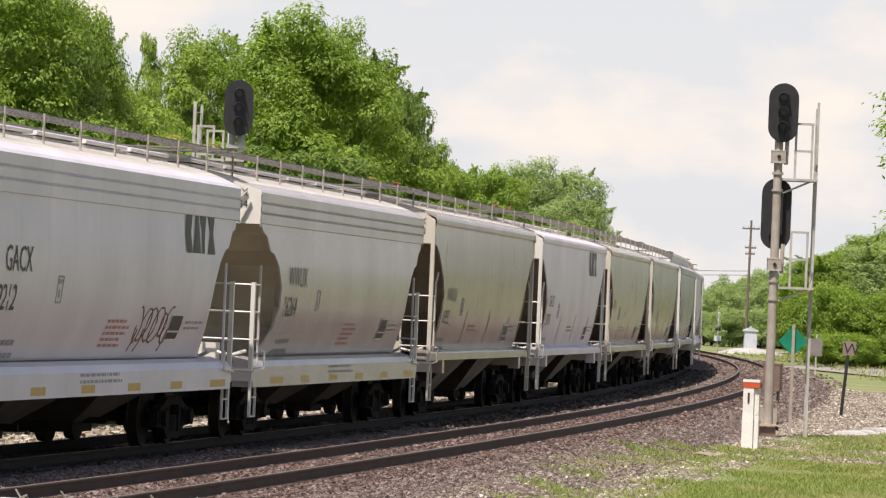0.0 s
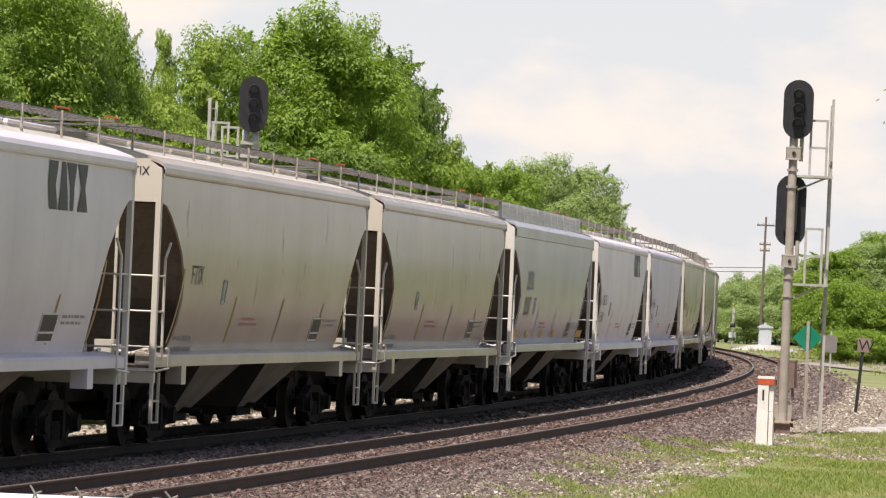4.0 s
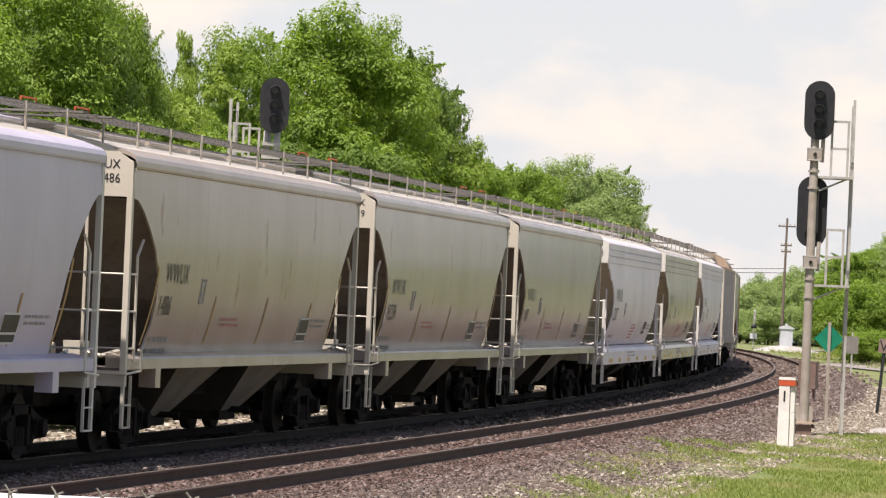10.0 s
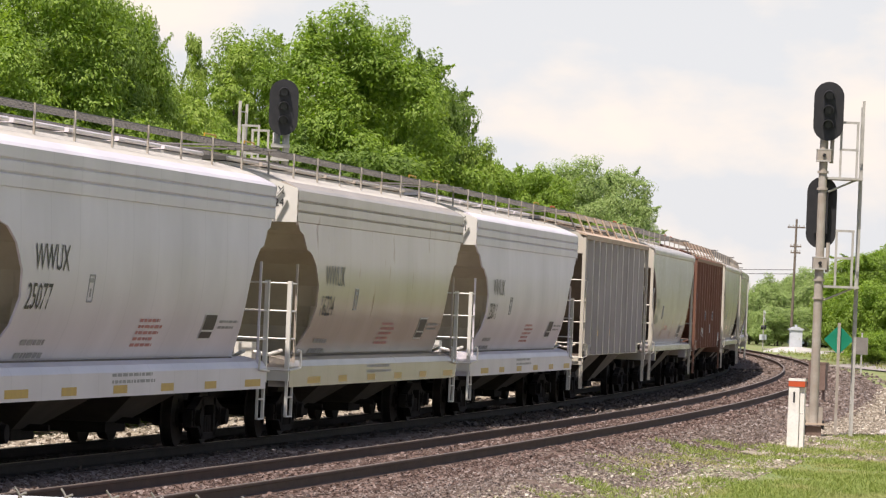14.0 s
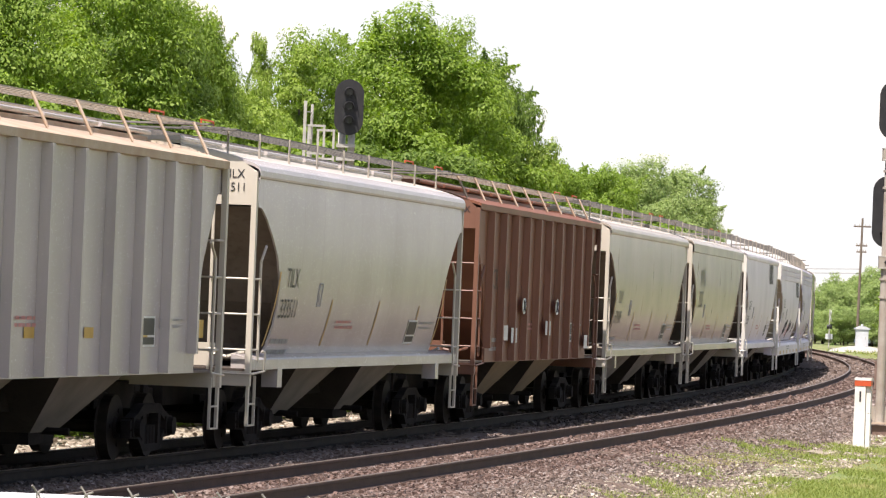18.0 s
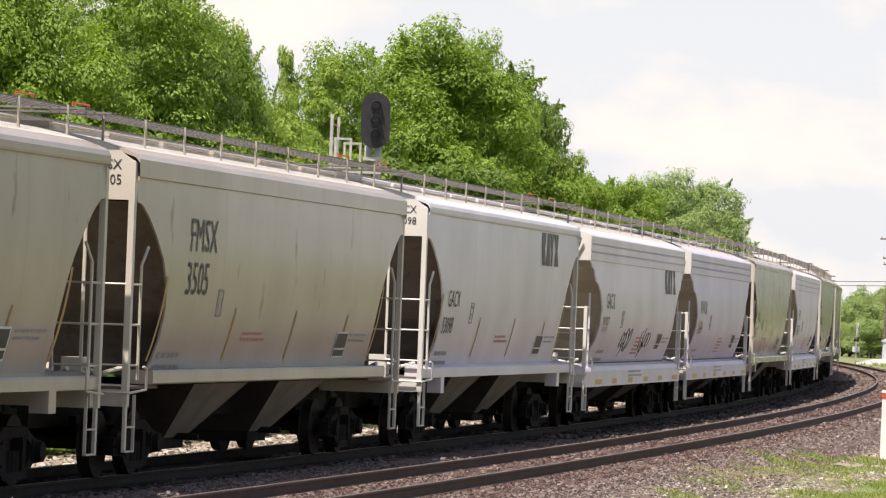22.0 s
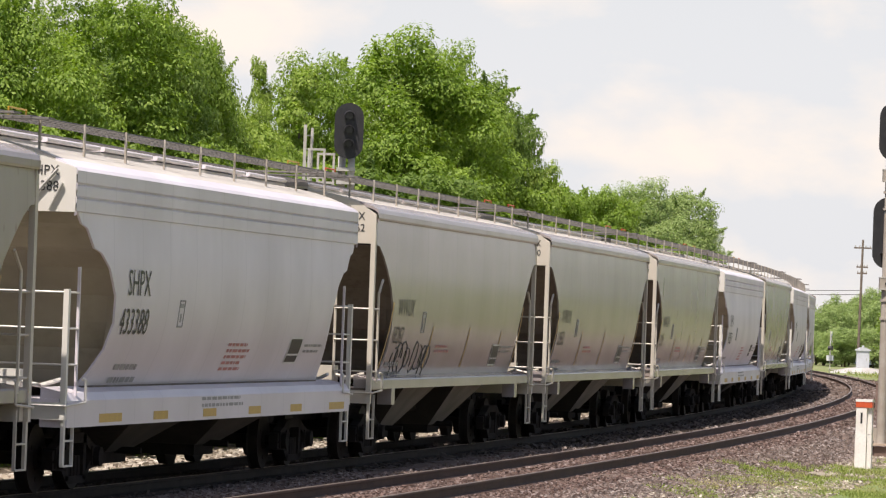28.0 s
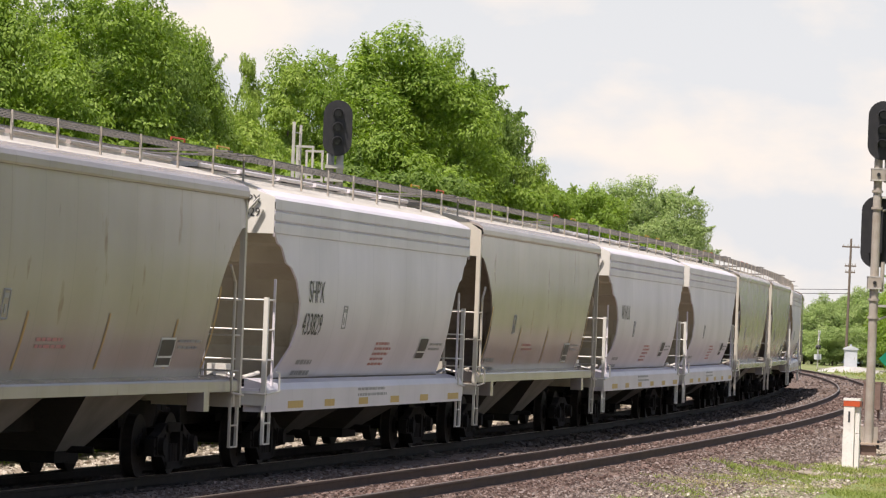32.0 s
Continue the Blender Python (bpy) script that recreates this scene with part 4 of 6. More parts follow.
def wheelset_geo():
    g = Geo()
    g.disc_x(-1.05, 1.05, 0, 0, 0.085, 12)
    for sx in (-1, 1):
        g.disc_x(sx * 0.69, sx * 0.83, 0, 0, 0.457, 28, 0.452)
        g.disc_x(sx * 0.665, sx * 0.69, 0, 0, 0.483, 28, 0.457)
        g.disc_x(sx * 0.83, sx * 0.87, 0, 0, 0.16, 14, 0.14)
        for k in range(3):
            a = 2 * math.pi * k / 3
            g.tube((sx * 0.825, 0.27 * math.cos(a), 0.27 * math.sin(a)), (sx * 0.84, 0.27 * math.cos(a), 0.27 * math.sin(a)), 0.035, 6)
    return g


def coupler_geo(sy, ye):
    g = Geo()
    a, b = ye - 0.2, ye + POST - 0.02
    g.box(-0.1, 0.1, min(sy * a, sy * b), max(sy * a, sy * b), 0.72, 0.92, 0.02)
    g.box(-0.20, 0.14, min(sy * (b - 0.28), sy * b), max(sy * (b - 0.28), sy * b), 0.66, 1.0, 0.03)
    return g


def ladder_geo(x, y, sx, sy, z0, z1, w, along):
    """Two thin stiles and rungs; along 'y' lies on the side, along 'x' on the end."""
    stiles, rungs = [], []
    for q in (0, w):
        p = (x, y - sy * q) if along == "y" else (x - sx * q, y)
        stiles.append(Geo().box(p[0] - 0.018, p[0] + 0.018, p[1] - 0.028, p[1] + 0.028, z0, z1))
    z = z0 + 0.2
    while z < z1 - 0.02:
        a = (x, y, z)
        b = (x, y - sy * w, z) if along == "y" else (x - sx * w, y, z)
        rungs.append(Geo().tube(a, b, 0.014, 6))
        z += 0.44
    return stiles, rungs


def graffiti(seed, w, h):
    """A tangle of sprayed strokes, y along and z up."""
    rng = random.Random(seed)
    g = Geo()
    y = 0.0
    while y < w:
        r1, r2, ph, turn = rng.uniform(0.16, 0.34), rng.uniform(0.24, 0.44) * h, rng.uniform(0, 6.28), rng.uniform(3.6, 7.0)
        lean = rng.uniform(-0.3, 0.6)
        pts = []
        for k in range(12):
            a = ph + turn * k / 11
            z = h * 0.5 + r2 * math.sin(a)
            pts.append((0, y + r1 * math.cos(a) + lean * (z - 0.5 * h), z))
        g.rod(pts, 0.016, 4)
        if rng.random() < 0.5:
            g.rod([(0, y, h * 0.4), (0, y + rng.uniform(-0.05, 0.1), h * 0.1), (0, y - 0.05, -0.12 * h)], 0.018, 4)
        y += 0.40
    return g


def on_side(kind, geo, y, z, lift=0.008):
    """Bends flat geometry (y along, z up) on to the visible side."""
    out = Geo()
    out.v = [(side_x(kind, z + c) + lift + max(-0.01, min(0.01, a)), y + b, z + c) for a, b, c in geo.v]
    out.f = geo.f
    return out


def side_text(kind, text, size, y, z, squeeze=0.8):
    v, f = letters(text, size)
    g = Geo().add([(0, a * squeeze, b) for a, b, _ in v], f)
    return on_side(kind, g, y, z, 0.010)


def bars(rows, w, h, gap, seed=0):
    """Rows of small lettering too small to read."""
    rng = random.Random(seed)
    g = Geo()
    for i in range(rows):
        a, k = 0.0, w * rng.uniform(0.75, 1.0)
        while a < k:
            b = a + rng.uniform(0.09, 0.30)
            z = -i * (h + gap)
            g.add([(0, a, z), (0, min(b, k), z), (0, min(b, k), z + h), (0, a, z + h)], [(0, 1, 2, 3)])
            a = b + 0.05
    return g


def patch(w, h):
    n = max(2, int(h / 0.12))
    return Geo().grid([[(0, 0, h * i / n), (0, w, h * i / n)] for i in range(n + 1)])


def leaning(w, h):
    """A narrow upright stain that leans a little."""
    n = max(2, int(h / 0.12))
    return Geo().grid([[(0, 0.18 * h * i / n, h * i / n), (0, w + 0.18 * h * i / n, h * i / n)] for i in range(n + 1)])


def emblem():
    """The owner's emblem as four plain bold blocks set close together: a notched block, a wedge, a wedge upside down and a waisted block."""
    g = Geo()
    n = 8
    for y, lo, mid, hi in ((0.0, (0.10, 0.52), (0.0, 0.40), (0.10, 0.56)), (0.52, (0.04, 0.58), (0.14, 0.50), (0.24, 0.44)),
                           (0.98, (0.22, 0.40), (0.20, 0.42), (0.04, 0.58)), (1.58, (0.02, 0.58), (0.20, 0.42), (0.02, 0.60))):
        rows = []
        for i in range(n + 1):
            u = 2 * i / n
            a, b = (lo, mid) if u < 1 else (mid, hi)
            k = u if u < 1 else u - 1
            rows.append([(0, y + a[j] + (b[j] - a[j]) * k, 0.66 * i / n) for j in (0, 1)])
        g.grid(rows)
    return g


def fine(ob):
    """Marks too small to pick apart stay joined."""
    ob["kind"] = "stuff"
    return ob


def hopper_car(kind, tint, trim, mark="", number="", logo=False, tags=0, label=""):
    car = thing("covered_hopper_car", label, "freight car", group="train of covered hopper cars")
    P, Q = PAINTS[tint], TRIMS[trim]
    ye, L = ends(kind), LENGTH[kind]
    K = kind + "/"
    for sx in (1, -1):
        sh = part("side_sheet", cached(K + f"{sx}/side_sheet", lambda: side_sheet(kind, sx), True), P, car)
        if kind == "R":
            for i in range(10):
                y = -(ye - 1.60) + 2 * (ye - 1.60) * i / 9
                def rib(y=y, i=i):
                    e = 1.24
                    x0, x1 = (1.462, 1.595) if sx > 0 else (-1.595, -1.462)
                    g = Geo()
                    z0 = 1.24 if 0 < i < 9 else 1.5
                    g.add([(x0, y - 0.09, z0), (x1, y - 0.06, z0), (x1, y + 0.055, z0), (x0, y + 0.10, z0), (x0, y - 0.10, 4.16), (x1, y - 0.06, 4.16), (x1, y + 0.06, 4.16), (x0, y + 0.10, 4.16)]
                          if sx > 0 else
                          [(x1, y + 0.10, z0), (x0, y + 0.055, z0), (x0, y - 0.055, z0), (x1, y - 0.10, z0), (x1, y + 0.10, 4.16), (x0, y + 0.055, 4.16), (x0, y - 0.055, 4.16), (x1, y - 0.10, 4.16)],
                          [(0, 1, 5, 4), (1, 2, 6, 5), (2, 3, 7, 6), (0, 3, 2, 1), (4, 5, 6, 7)])
                    return g
                part("rib", cached(K + f"{sx}{i}/rib", rib), P, sh)
        # side sill
        def sill():
            a, b = (1.24, 1.57) if sx > 0 else (-1.57, -1.24)
            if kind == "A":
                o, i_ = (1.56, 1.20) if sx > 0 else (-1.56, -1.20)
                m_ = 1.50 if sx > 0 else -1.50
                pts = [(i_, 0.90), (o, 0.90), (o, 1.24), (m_, 1.34), (i_, 1.41)]
                return Geo().prism(pts if sx > 0 else pts[::-1], -ye + 0.05, ye - 0.05)
            if kind == "D":
                return Geo().box(a, b, -ye + 1.2, ye - 1.2, 1.28, 1.47, 0.02)
            pts = [(a, 1.24), (b - 0.03, 1.24), (b - 0.03, 1.39), (b - 0.05, 1.415), (a, 1.47)] if sx > 0 else [(b, 1.24), (b, 1.47), (a + 0.05, 1.415), (a + 0.03, 1.39), (a + 0.03, 1.24)]
            return Geo().prism(pts, -ye + 0.05, ye - 0.05)
        if kind != "R":
            part("side_sill", cached(K + f"{sx}/side_sill", sill), P, car)
        if kind == "T":
            for q in (-1, 1):
                y = q * (ye - 2.05)
                def pad():
                    x0, x1 = (1.30, 1.55) if sx > 0 else (-1.55, -1.30)
                    return Geo().box(x0, x1, y - 0.16, y + 0.16, 0.96, 1.25)
                part("jacking_pad", cached(K + f"{sx}{q}/jacking_pad", pad), P, car)
    part("eave", cached(K + "eave", lambda: roof_sheet(kind, True)), P if kind != "R" or tint == "brown" else M_TANSTEEL, car)
    part("roof", cached(K + "roof", lambda: roof_sheet(kind, False)), P if tint == "brown" else M_TANSTEEL if kind == "R" else M_ROOFDUST, car, "dusty tan roof")
    for sy in (-1, 1):
        part("end_panel", cached(K + f"{sy}/end_panel", lambda: end_panel(kind, sy)), Q, car)
        # sheet colour holds grime plus the recess shade, or sun on round-sided cars
        part("slope_sheet", cached(K + f"{sy}/slope_sheet", lambda: slope_sheet(kind, sy)), (M_GRIMELIT if kind == "A" else M_GRIMESHADE) if tint != "brown" else P, car, "end sheet coated with brown grime")
        part("end_sill", cached(K + f"{sy}/end_sill", lambda: Geo().box(-1.5, 1.5, min(sy * (ye + 0.02), sy * (ye - 0.22)), max(sy * (ye + 0.02), sy * (ye - 0.22)), 1.0, 1.22, 0.02)), Q, car)
        part("end_platform", cached(K + f"{sy}/end_platform", lambda: Geo().box(-1.45, 1.45, min(sy * ye, sy * (ye - 1.9)), max(sy * ye, sy * (ye - 1.9)), 1.22, 1.26)), M_GRIMESHADE if kind != "A" else P, car)
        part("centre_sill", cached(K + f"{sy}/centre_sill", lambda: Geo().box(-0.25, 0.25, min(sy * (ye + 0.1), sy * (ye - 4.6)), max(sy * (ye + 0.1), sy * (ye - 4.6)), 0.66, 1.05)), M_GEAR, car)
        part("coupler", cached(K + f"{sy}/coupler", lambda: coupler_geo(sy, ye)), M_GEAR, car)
        def air():
            g = Geo()
            g.tube((-0.5, sy * (ye - 0.55), 1.46), (0.35, sy * (ye - 0.55), 1.46), 0.12, 12)
            g.box(0.55, 0.85, min(sy * (ye - 0.3), sy * (ye - 0.65)), max(sy * (ye - 0.3), sy * (ye - 0.65)), 1.28, 1.62)
            g.rod([(0.7, sy * (ye - 0.4), 1.5), (1.1, sy * (ye - 0.35), 1.42), (1.3, sy * (ye - 0.6), 1.5)], 0.03)
            g.tube((-1.0, sy * (ye - 0.3), 1.75), (-1.0, sy * (ye - 0.34), 1.75), 0.22, 14)
            return g
        part("brake_gear", cached(K + f"{sy}/brake_gear", air), Q, car)
        for sx in (1, -1):
            xo = 1.52
            if kind == "A":
                # half-height corner railing
                def rail_post():
                    return Geo().box(sx * xo - 0.035, sx * xo + 0.035, sy * ye - 0.045, sy * ye + 0.045, 1.0, 2.66)
                part("corner_post", cached(K + f"{sx}{sy}/corner_post", rail_post), Q, car)
                for i in range(3):
                    z = 1.70 + 0.46 * i
                    part("rung", cached(K + f"{sx}{sy}{i}/rung", lambda: Geo().rod([(sx * 0.55, sy * ye, z), (sx * xo, sy * ye, z), (sx * xo, sy * (ye - 0.55), z)], 0.016)), Q, car)
                part("end_brace", cached(K + f"{sx}{sy}/end_brace", lambda: Geo().tube((sx * 0.9, sy * (ye + 0.05), 3.66), (sx * 1.35, sy * (ye + 0.05), 4.18), 0.022, 6).tube((sx * 1.25, sy * (ye + 0.05), 3.66), (sx * 1.42, sy * (ye + 0.05), 4.0), 0.022, 6)), M_GALV, car)
                part("stile", cached(K + f"{sx}{sy}/stile", lambda: Geo().box(sx * xo - 0.018, sx * xo + 0.018, sy * (ye - 0.55) - 0.02, sy * (ye - 0.55) + 0.02, 1.3, 2.95)), P, car)
                part("stile", cached(K + f"{sx}{sy}/stile_end", lambda: Geo().box(sx * 0.55 - 0.02, sx * 0.55 + 0.02, sy * ye - 0.02, sy * ye + 0.02, 1.2, 4.3)), P, car)
            else:
                part("corner_post", cached(K + f"{sx}{sy}/corner_post", lambda: Geo().box(sx * xo - 0.04, sx * xo + 0.04, sy * ye - 0.06, sy * ye + 0.06, 1.0, 4.20)), Q, car)
                part("stile", cached(K + f"{sx}{sy}/stile", lambda: Geo().rod([(sx * (xo + 0.02), sy * (ye - 0.5), 1.35), (sx * (xo + 0.02), sy * (ye - 0.5), 2.86), (sx * (xo + 0.02), sy * (ye - 0.82), 3.10)], 0.022)), Q, car)
                part("stile", cached(K + f"{sx}{sy}/stile_end", lambda: Geo().box(sx * 0.9 - 0.02, sx * 0.9 + 0.02, sy * ye - 0.02, sy * ye + 0.02, 1.2, 3.7)), Q, car)
                for i in range(3 if kind != "R" else 4):
                    z = 1.54 + 0.53 * i
                    part("rung", cached(K + f"{sx}{sy}{i}/rung", lambda: Geo().rod([(sx * 0.9, sy * (ye + 0.03), z), (sx * xo, sy * (ye + 0.03), z), (sx * (xo + 0.02), sy * (ye - 0.5), z)], 0.017)), Q, car)
            # stirrup step and hand loop
            def stirrup():
                g = Geo()
                for q in (0.02, 0.46):
                    g.box(sx * xo - 0.02, sx * xo + 0.02, sy * (ye - q) - (0.045 if q < 0.1 else 0.015), sy * (ye - q) + (0.045 if q < 0.1 else 0.015), 0.42, 1.15)
                for z in (0.40, 0.72):
                    g.box(sx * xo - 0.025, sx * xo + 0.025, min(sy * ye, sy * (ye - 0.46)), max(sy * ye, sy * (ye - 0.46)), z, z + 0.022)
                return g
            part("stirrup_step", cached(K + f"{sx}{sy}/stirrup_step", stirrup), Q, car)
            part("grab_iron", cached(K + f"{sx}{sy}/grab_iron", lambda: Geo().rod([(sx * 0.9, sy * (ye + 0.08), 1.18), (sx * 1.58, sy * (ye + 0.08), 1.18), (sx * 1.6, sy * (ye - 0.75), 1.22), (sx * 1.6, sy * (ye - 0.75), 1.50), (sx * 1.56, sy * (ye - 0.70), 1.52)], 0.018)), Q, car)
    # running boards on the roof
    for sx in (1, -1):
        x0, x1 = (0.42, 1.02) if sx > 0 else (-1.02, -0.42)
        def board():
            g = Geo()
            for i in range(6):
                x = x0 + (x1 - x0) * i / 5
                g.box(x - 0.008, x + 0.008, -ye - 0.25, ye + 0.25, 4.825, 4.845)
            n = 70
            for i in range(n + 1):
                y = -ye - 0.25 + (2 * ye + 0.5) * i / n
                g.box(x0, x1, y - 0.009, y + 0.009, 4.827, 4.841)
            return g
        part("running_board", cached(K + f"{sx}/running_board", board), M_WALK if kind != "R" else M_MASTGREY, car, "dark grey grating roof walkway")
        n = 9
        for i in range(n):
            y = -ye + 0.15 + (2 * ye - 0.3) * i / (n - 1)
            xo = 1.04 if sx > 0 else -1.04
            if kind == "D" and sx > 0 and tint == "green":
                continue
            if kind == "R":
                part("board_support", cached(K + f"{sx}{i}/board_support", lambda: Geo().tube((xo * 1.22, y, 4.38), (xo, y, 4.83), 0.022, 4)), M_TANSTEEL, car)
                continue
            part("board_support", cached(K + f"{sx}{i}/board_support", lambda: Geo().box(xo - 0.014, xo + 0.014, y - 0.02, y + 0.02, 4.42, 4.85)), M_MASTGREY, car)
    if kind == "D" and tint == "green":
        n = 12
        for i in range(n):
            y = -ye + 0.1 + (2 * ye - 0.2) * i / n
            def truss(y=y):
                g = Geo()
                w = (2 * ye - 0.2) / n
                g.box(1.14, 1.22, y, y + 0.16, 4.40, 4.80)
                g.box(1.16, 1.20, y + 0.16, y + w, 4.42, 4.50)
                g.box(1.16, 1.20, y + 0.16, y + w, 4.74, 4.80)
                for k in range(4):
                    a, b = y + 0.16 + (w - 0.16) * k / 4, y + 0.16 + (w - 0.16) * (k + 1) / 4
                    g.tube((1.18, a, 4.49), (1.18, b, 4.75), 0.034, 4)
                    g.tube((1.18, b, 4.49), (1.18, a, 4.75), 0.034, 4)
                return g
            fine(part("board_truss", cached(K + f"{i}/board_truss", truss), TRIMS["white"], car, "pale lattice plate under the roof walkway"))
    for i in range(6):
        y = -ye + 1.3 + (2 * ye - 2.6) * i / 5
        part("hatch_cover", cached(K + f"{i}/hatch_cover", lambda: Geo().box(-0.36, 0.36, y - 1.35, y + 1.35, 4.63, 4.70, 0.02)), P, car)
    for sy in (-1, 1):
        part("cross_walk", cached(K + f"{sy}/cross_walk", lambda: Geo().box(-1.25, 1.25, min(sy * (ye + 0.22), sy * (ye - 0.1)), max(sy * (ye + 0.22), sy * (ye - 0.1)), 4.80, 4.825)), M_WALK, car)
        part("roof_handrail", cached(K + f"{sy}/roof_handrail", lambda: Geo().rod([(0.6, sy * (ye - 0.2), 4.84), (0.6, sy * (ye - 0.2), 4.96), (0.6, sy * (ye - 1.0), 4.96), (0.6, sy * (ye - 1.0), 4.84)], 0.014)), M_YELLOW if kind == "A" else M_ORANGE, car)
    # discharge hoppers
    zt = 1.25 if kind != "A" else 0.95
    for i in (-1, 1):
        # slopes, and sides of round-sided cars, carry the underbody shade as dark colour
        hp = part("discharge_hopper", cached(K + f"{i}/discharge_hopper", lambda: hopper_bay(i * 2.6, 1.6, 1.30, zt, False)), (M_HOPPERSHADE if kind == "A" else M_HOPPER) if tint != "brown" else M_TANGRIME, car, "grimy hopper sides with shade in their tone")
        part("slope_sheet", cached(K + f"{i}/bay_slope", lambda: hopper_bay(i * 2.6, 1.6, 1.30, zt, True)), M_HOPPERSHADE, hp, "sloping sheets coloured dark for shade")
        part("outlet_gate", cached(K + f"{i}/outlet_gate", lambda: Geo().box(-0.6, 0.6, i * 2.6 - 0.6, i * 2.6 + 0.6, 0.28, 0.44).tube((0.5, i * 2.6, 0.46), (0.98, i * 2.6, 0.46), 0.05, 10)), M_GEAR, hp)
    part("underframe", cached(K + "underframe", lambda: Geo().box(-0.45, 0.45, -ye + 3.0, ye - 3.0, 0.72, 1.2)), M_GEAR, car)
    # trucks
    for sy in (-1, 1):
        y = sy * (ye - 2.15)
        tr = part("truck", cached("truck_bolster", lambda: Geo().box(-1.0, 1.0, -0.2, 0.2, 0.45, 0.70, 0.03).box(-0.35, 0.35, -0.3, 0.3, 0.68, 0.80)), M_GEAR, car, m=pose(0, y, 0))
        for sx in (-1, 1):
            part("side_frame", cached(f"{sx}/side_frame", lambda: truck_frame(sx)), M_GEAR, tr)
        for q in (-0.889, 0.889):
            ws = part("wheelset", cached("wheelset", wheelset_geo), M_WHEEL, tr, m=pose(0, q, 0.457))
            WHEELS.append((car, ws, q))
    # lettering on the seen side
    near = -ye + 1.45
    if mark:
        if kind == "A":
            part("reporting_mark", side_text(kind, mark, 0.36, near + 1.20, 2.62, 1.0), M_INK, car)
            part("car_number", side_text(kind, number, 0.36, near + 1.00, 2.10, 1.0), M_INK, car)
        elif kind == "R":
            for k in (0, 1):   # spread over two panels between the ribs
                part("reporting_mark", side_text(kind, mark[2 * k:2 * k + 2], 0.42, near + (0.92, 2.36)[k], 2.66, 0.78), M_INK if tint != "brown" else M_WOOD, car)
                if number:
                    part("car_number", side_text(kind, number[3 * k:3 * k + 3], 0.42, near + (0.80, 2.08)[k], 2.0, 0.80), M_INK, car)
        elif kind == "D":
            part("reporting_mark", side_text(kind, mark, 0.47, near + 1.5, 2.78 if tint == "green" else 3.1, 0.98), M_INK, car)
            part("car_number", side_text(kind, number, 0.47, near + 1.45, 2.16 if tint == "green" else 2.5, 0.98), M_INK, car)
        else:
            part("reporting_mark", side_text(kind, mark, 0.31, near + 0.95, 2.50, 1.0), M_INK, car)
            part("car_number", side_text(kind, number, 0.31, near + 0.75, 2.02, 1.0), M_INK, car)
        for sy in (-1,):
            for word, z in ((mark, 4.10), (number, 3.90)):
                v, f = letters(word, 0.135) if word else ([], [])
                if v:
                    wide = max(a for a, b, _ in v)
                    part("end_lettering", Geo().add([(1.36 + (a - wide) * 0.9, -ye - 0.022, z + b) for a, b, _ in v], f), M_INK, car)
    if kind == "R" and tint == "brown":
        for y in (-2.6, 2.0):
            part("placard", on_side(kind, Geo().add([(0, 0.27 * math.cos(a), 0.17 * math.sin(a)) for a in [math.pi * k / 10 for k in range(20)]], [tuple(range(20))]), y, 2.35, 0.11), M_LABEL, car)
            part("placard_mark", on_side(kind, Geo().rod([(0, -0.13, -0.11), (0, 0.13, 0.11)], 0.014, 4).rod([(0, 0.13, -0.11), (0, -0.13, 0.11)], 0.014, 4), y, 2.35, 0.12), M_INK, car)
        for y, z in ((-5.4, 1.65), (-4.2, 1.6), (0.4, 1.75), (6.3, 1.45)):
            part("label_plate", on_side(kind, patch(0.75, 0.30), y, z, 0.11), M_LABEL, car)
    if logo:
        part("emblem", on_side(kind, emblem(), ye - (4.0 if kind == "A" else 4.85), 3.06 if kind == "A" else 3.42, 0.009), M_INK, car, "black slanted block emblem")
    fine(part("data_lettering", on_side(kind, bars(2, 1.5, 0.075, 0.10, 1), near + (1.5 if kind == "A" else 0.75), 1.62, 0.009), M_INKGREY, car))
    fine(part("data_lettering", on_side(kind, bars(2, 1.3, 0.040, 0.05, 2), ye - 3.3, 1.95, 0.009), M_INKGREY, car))
    fine(part("red_notice", on_side(kind, bars(5 if kind == "A" else 2, 1.5, 0.045, 0.045, 3), 0.25 if kind == "A" else -0.6 if logo else -2.0, 1.95, 0.009), M_INKRED, car))
    lz = 1.60 if kind != "A" else 1.68
    plate = part("label_plate", on_side(kind, patch(0.84, 0.42), ye - 4.35, lz, 0.009), M_LABEL, car, "white-edged black stencil panel")
    for dz, tall in ((0.03, 0.10), (0.16, 0.23)):
        part("panel_field", on_side(kind, patch(0.76, tall), ye - 4.31, lz + dz, 0.013), M_INK, plate)
    part("square_mark", on_side(kind, Geo().rod([(0, 0, 0), (0, 0.28, 0), (0, 0.28, 0.36), (0, 0, 0.36), (0, 0, 0)], 0.014, 4).box(-0.002, 0.002, 0.04, 0.24, 0.26, 0.32).box(-0.002, 0.002, 0.1, 0.18, 0.06, 0.18), near + (4.1 if kind == "A" else 3.4), 2.22, 0.004), M_INKGREY, car)
    if kind == "T" or kind == "D":
        for k, y in enumerate((near + 0.2, near + 4.4, near + 8.3, near + 12.0, ye - 1.65)):
            part("rust_run", on_side(kind, leaning(0.10, (1.15, 0.75, 0.75, 0.7, 1.2)[k]), y, 1.58, 0.007), M_RUSTRUN if tint != "green" else M_INKGREY, car)
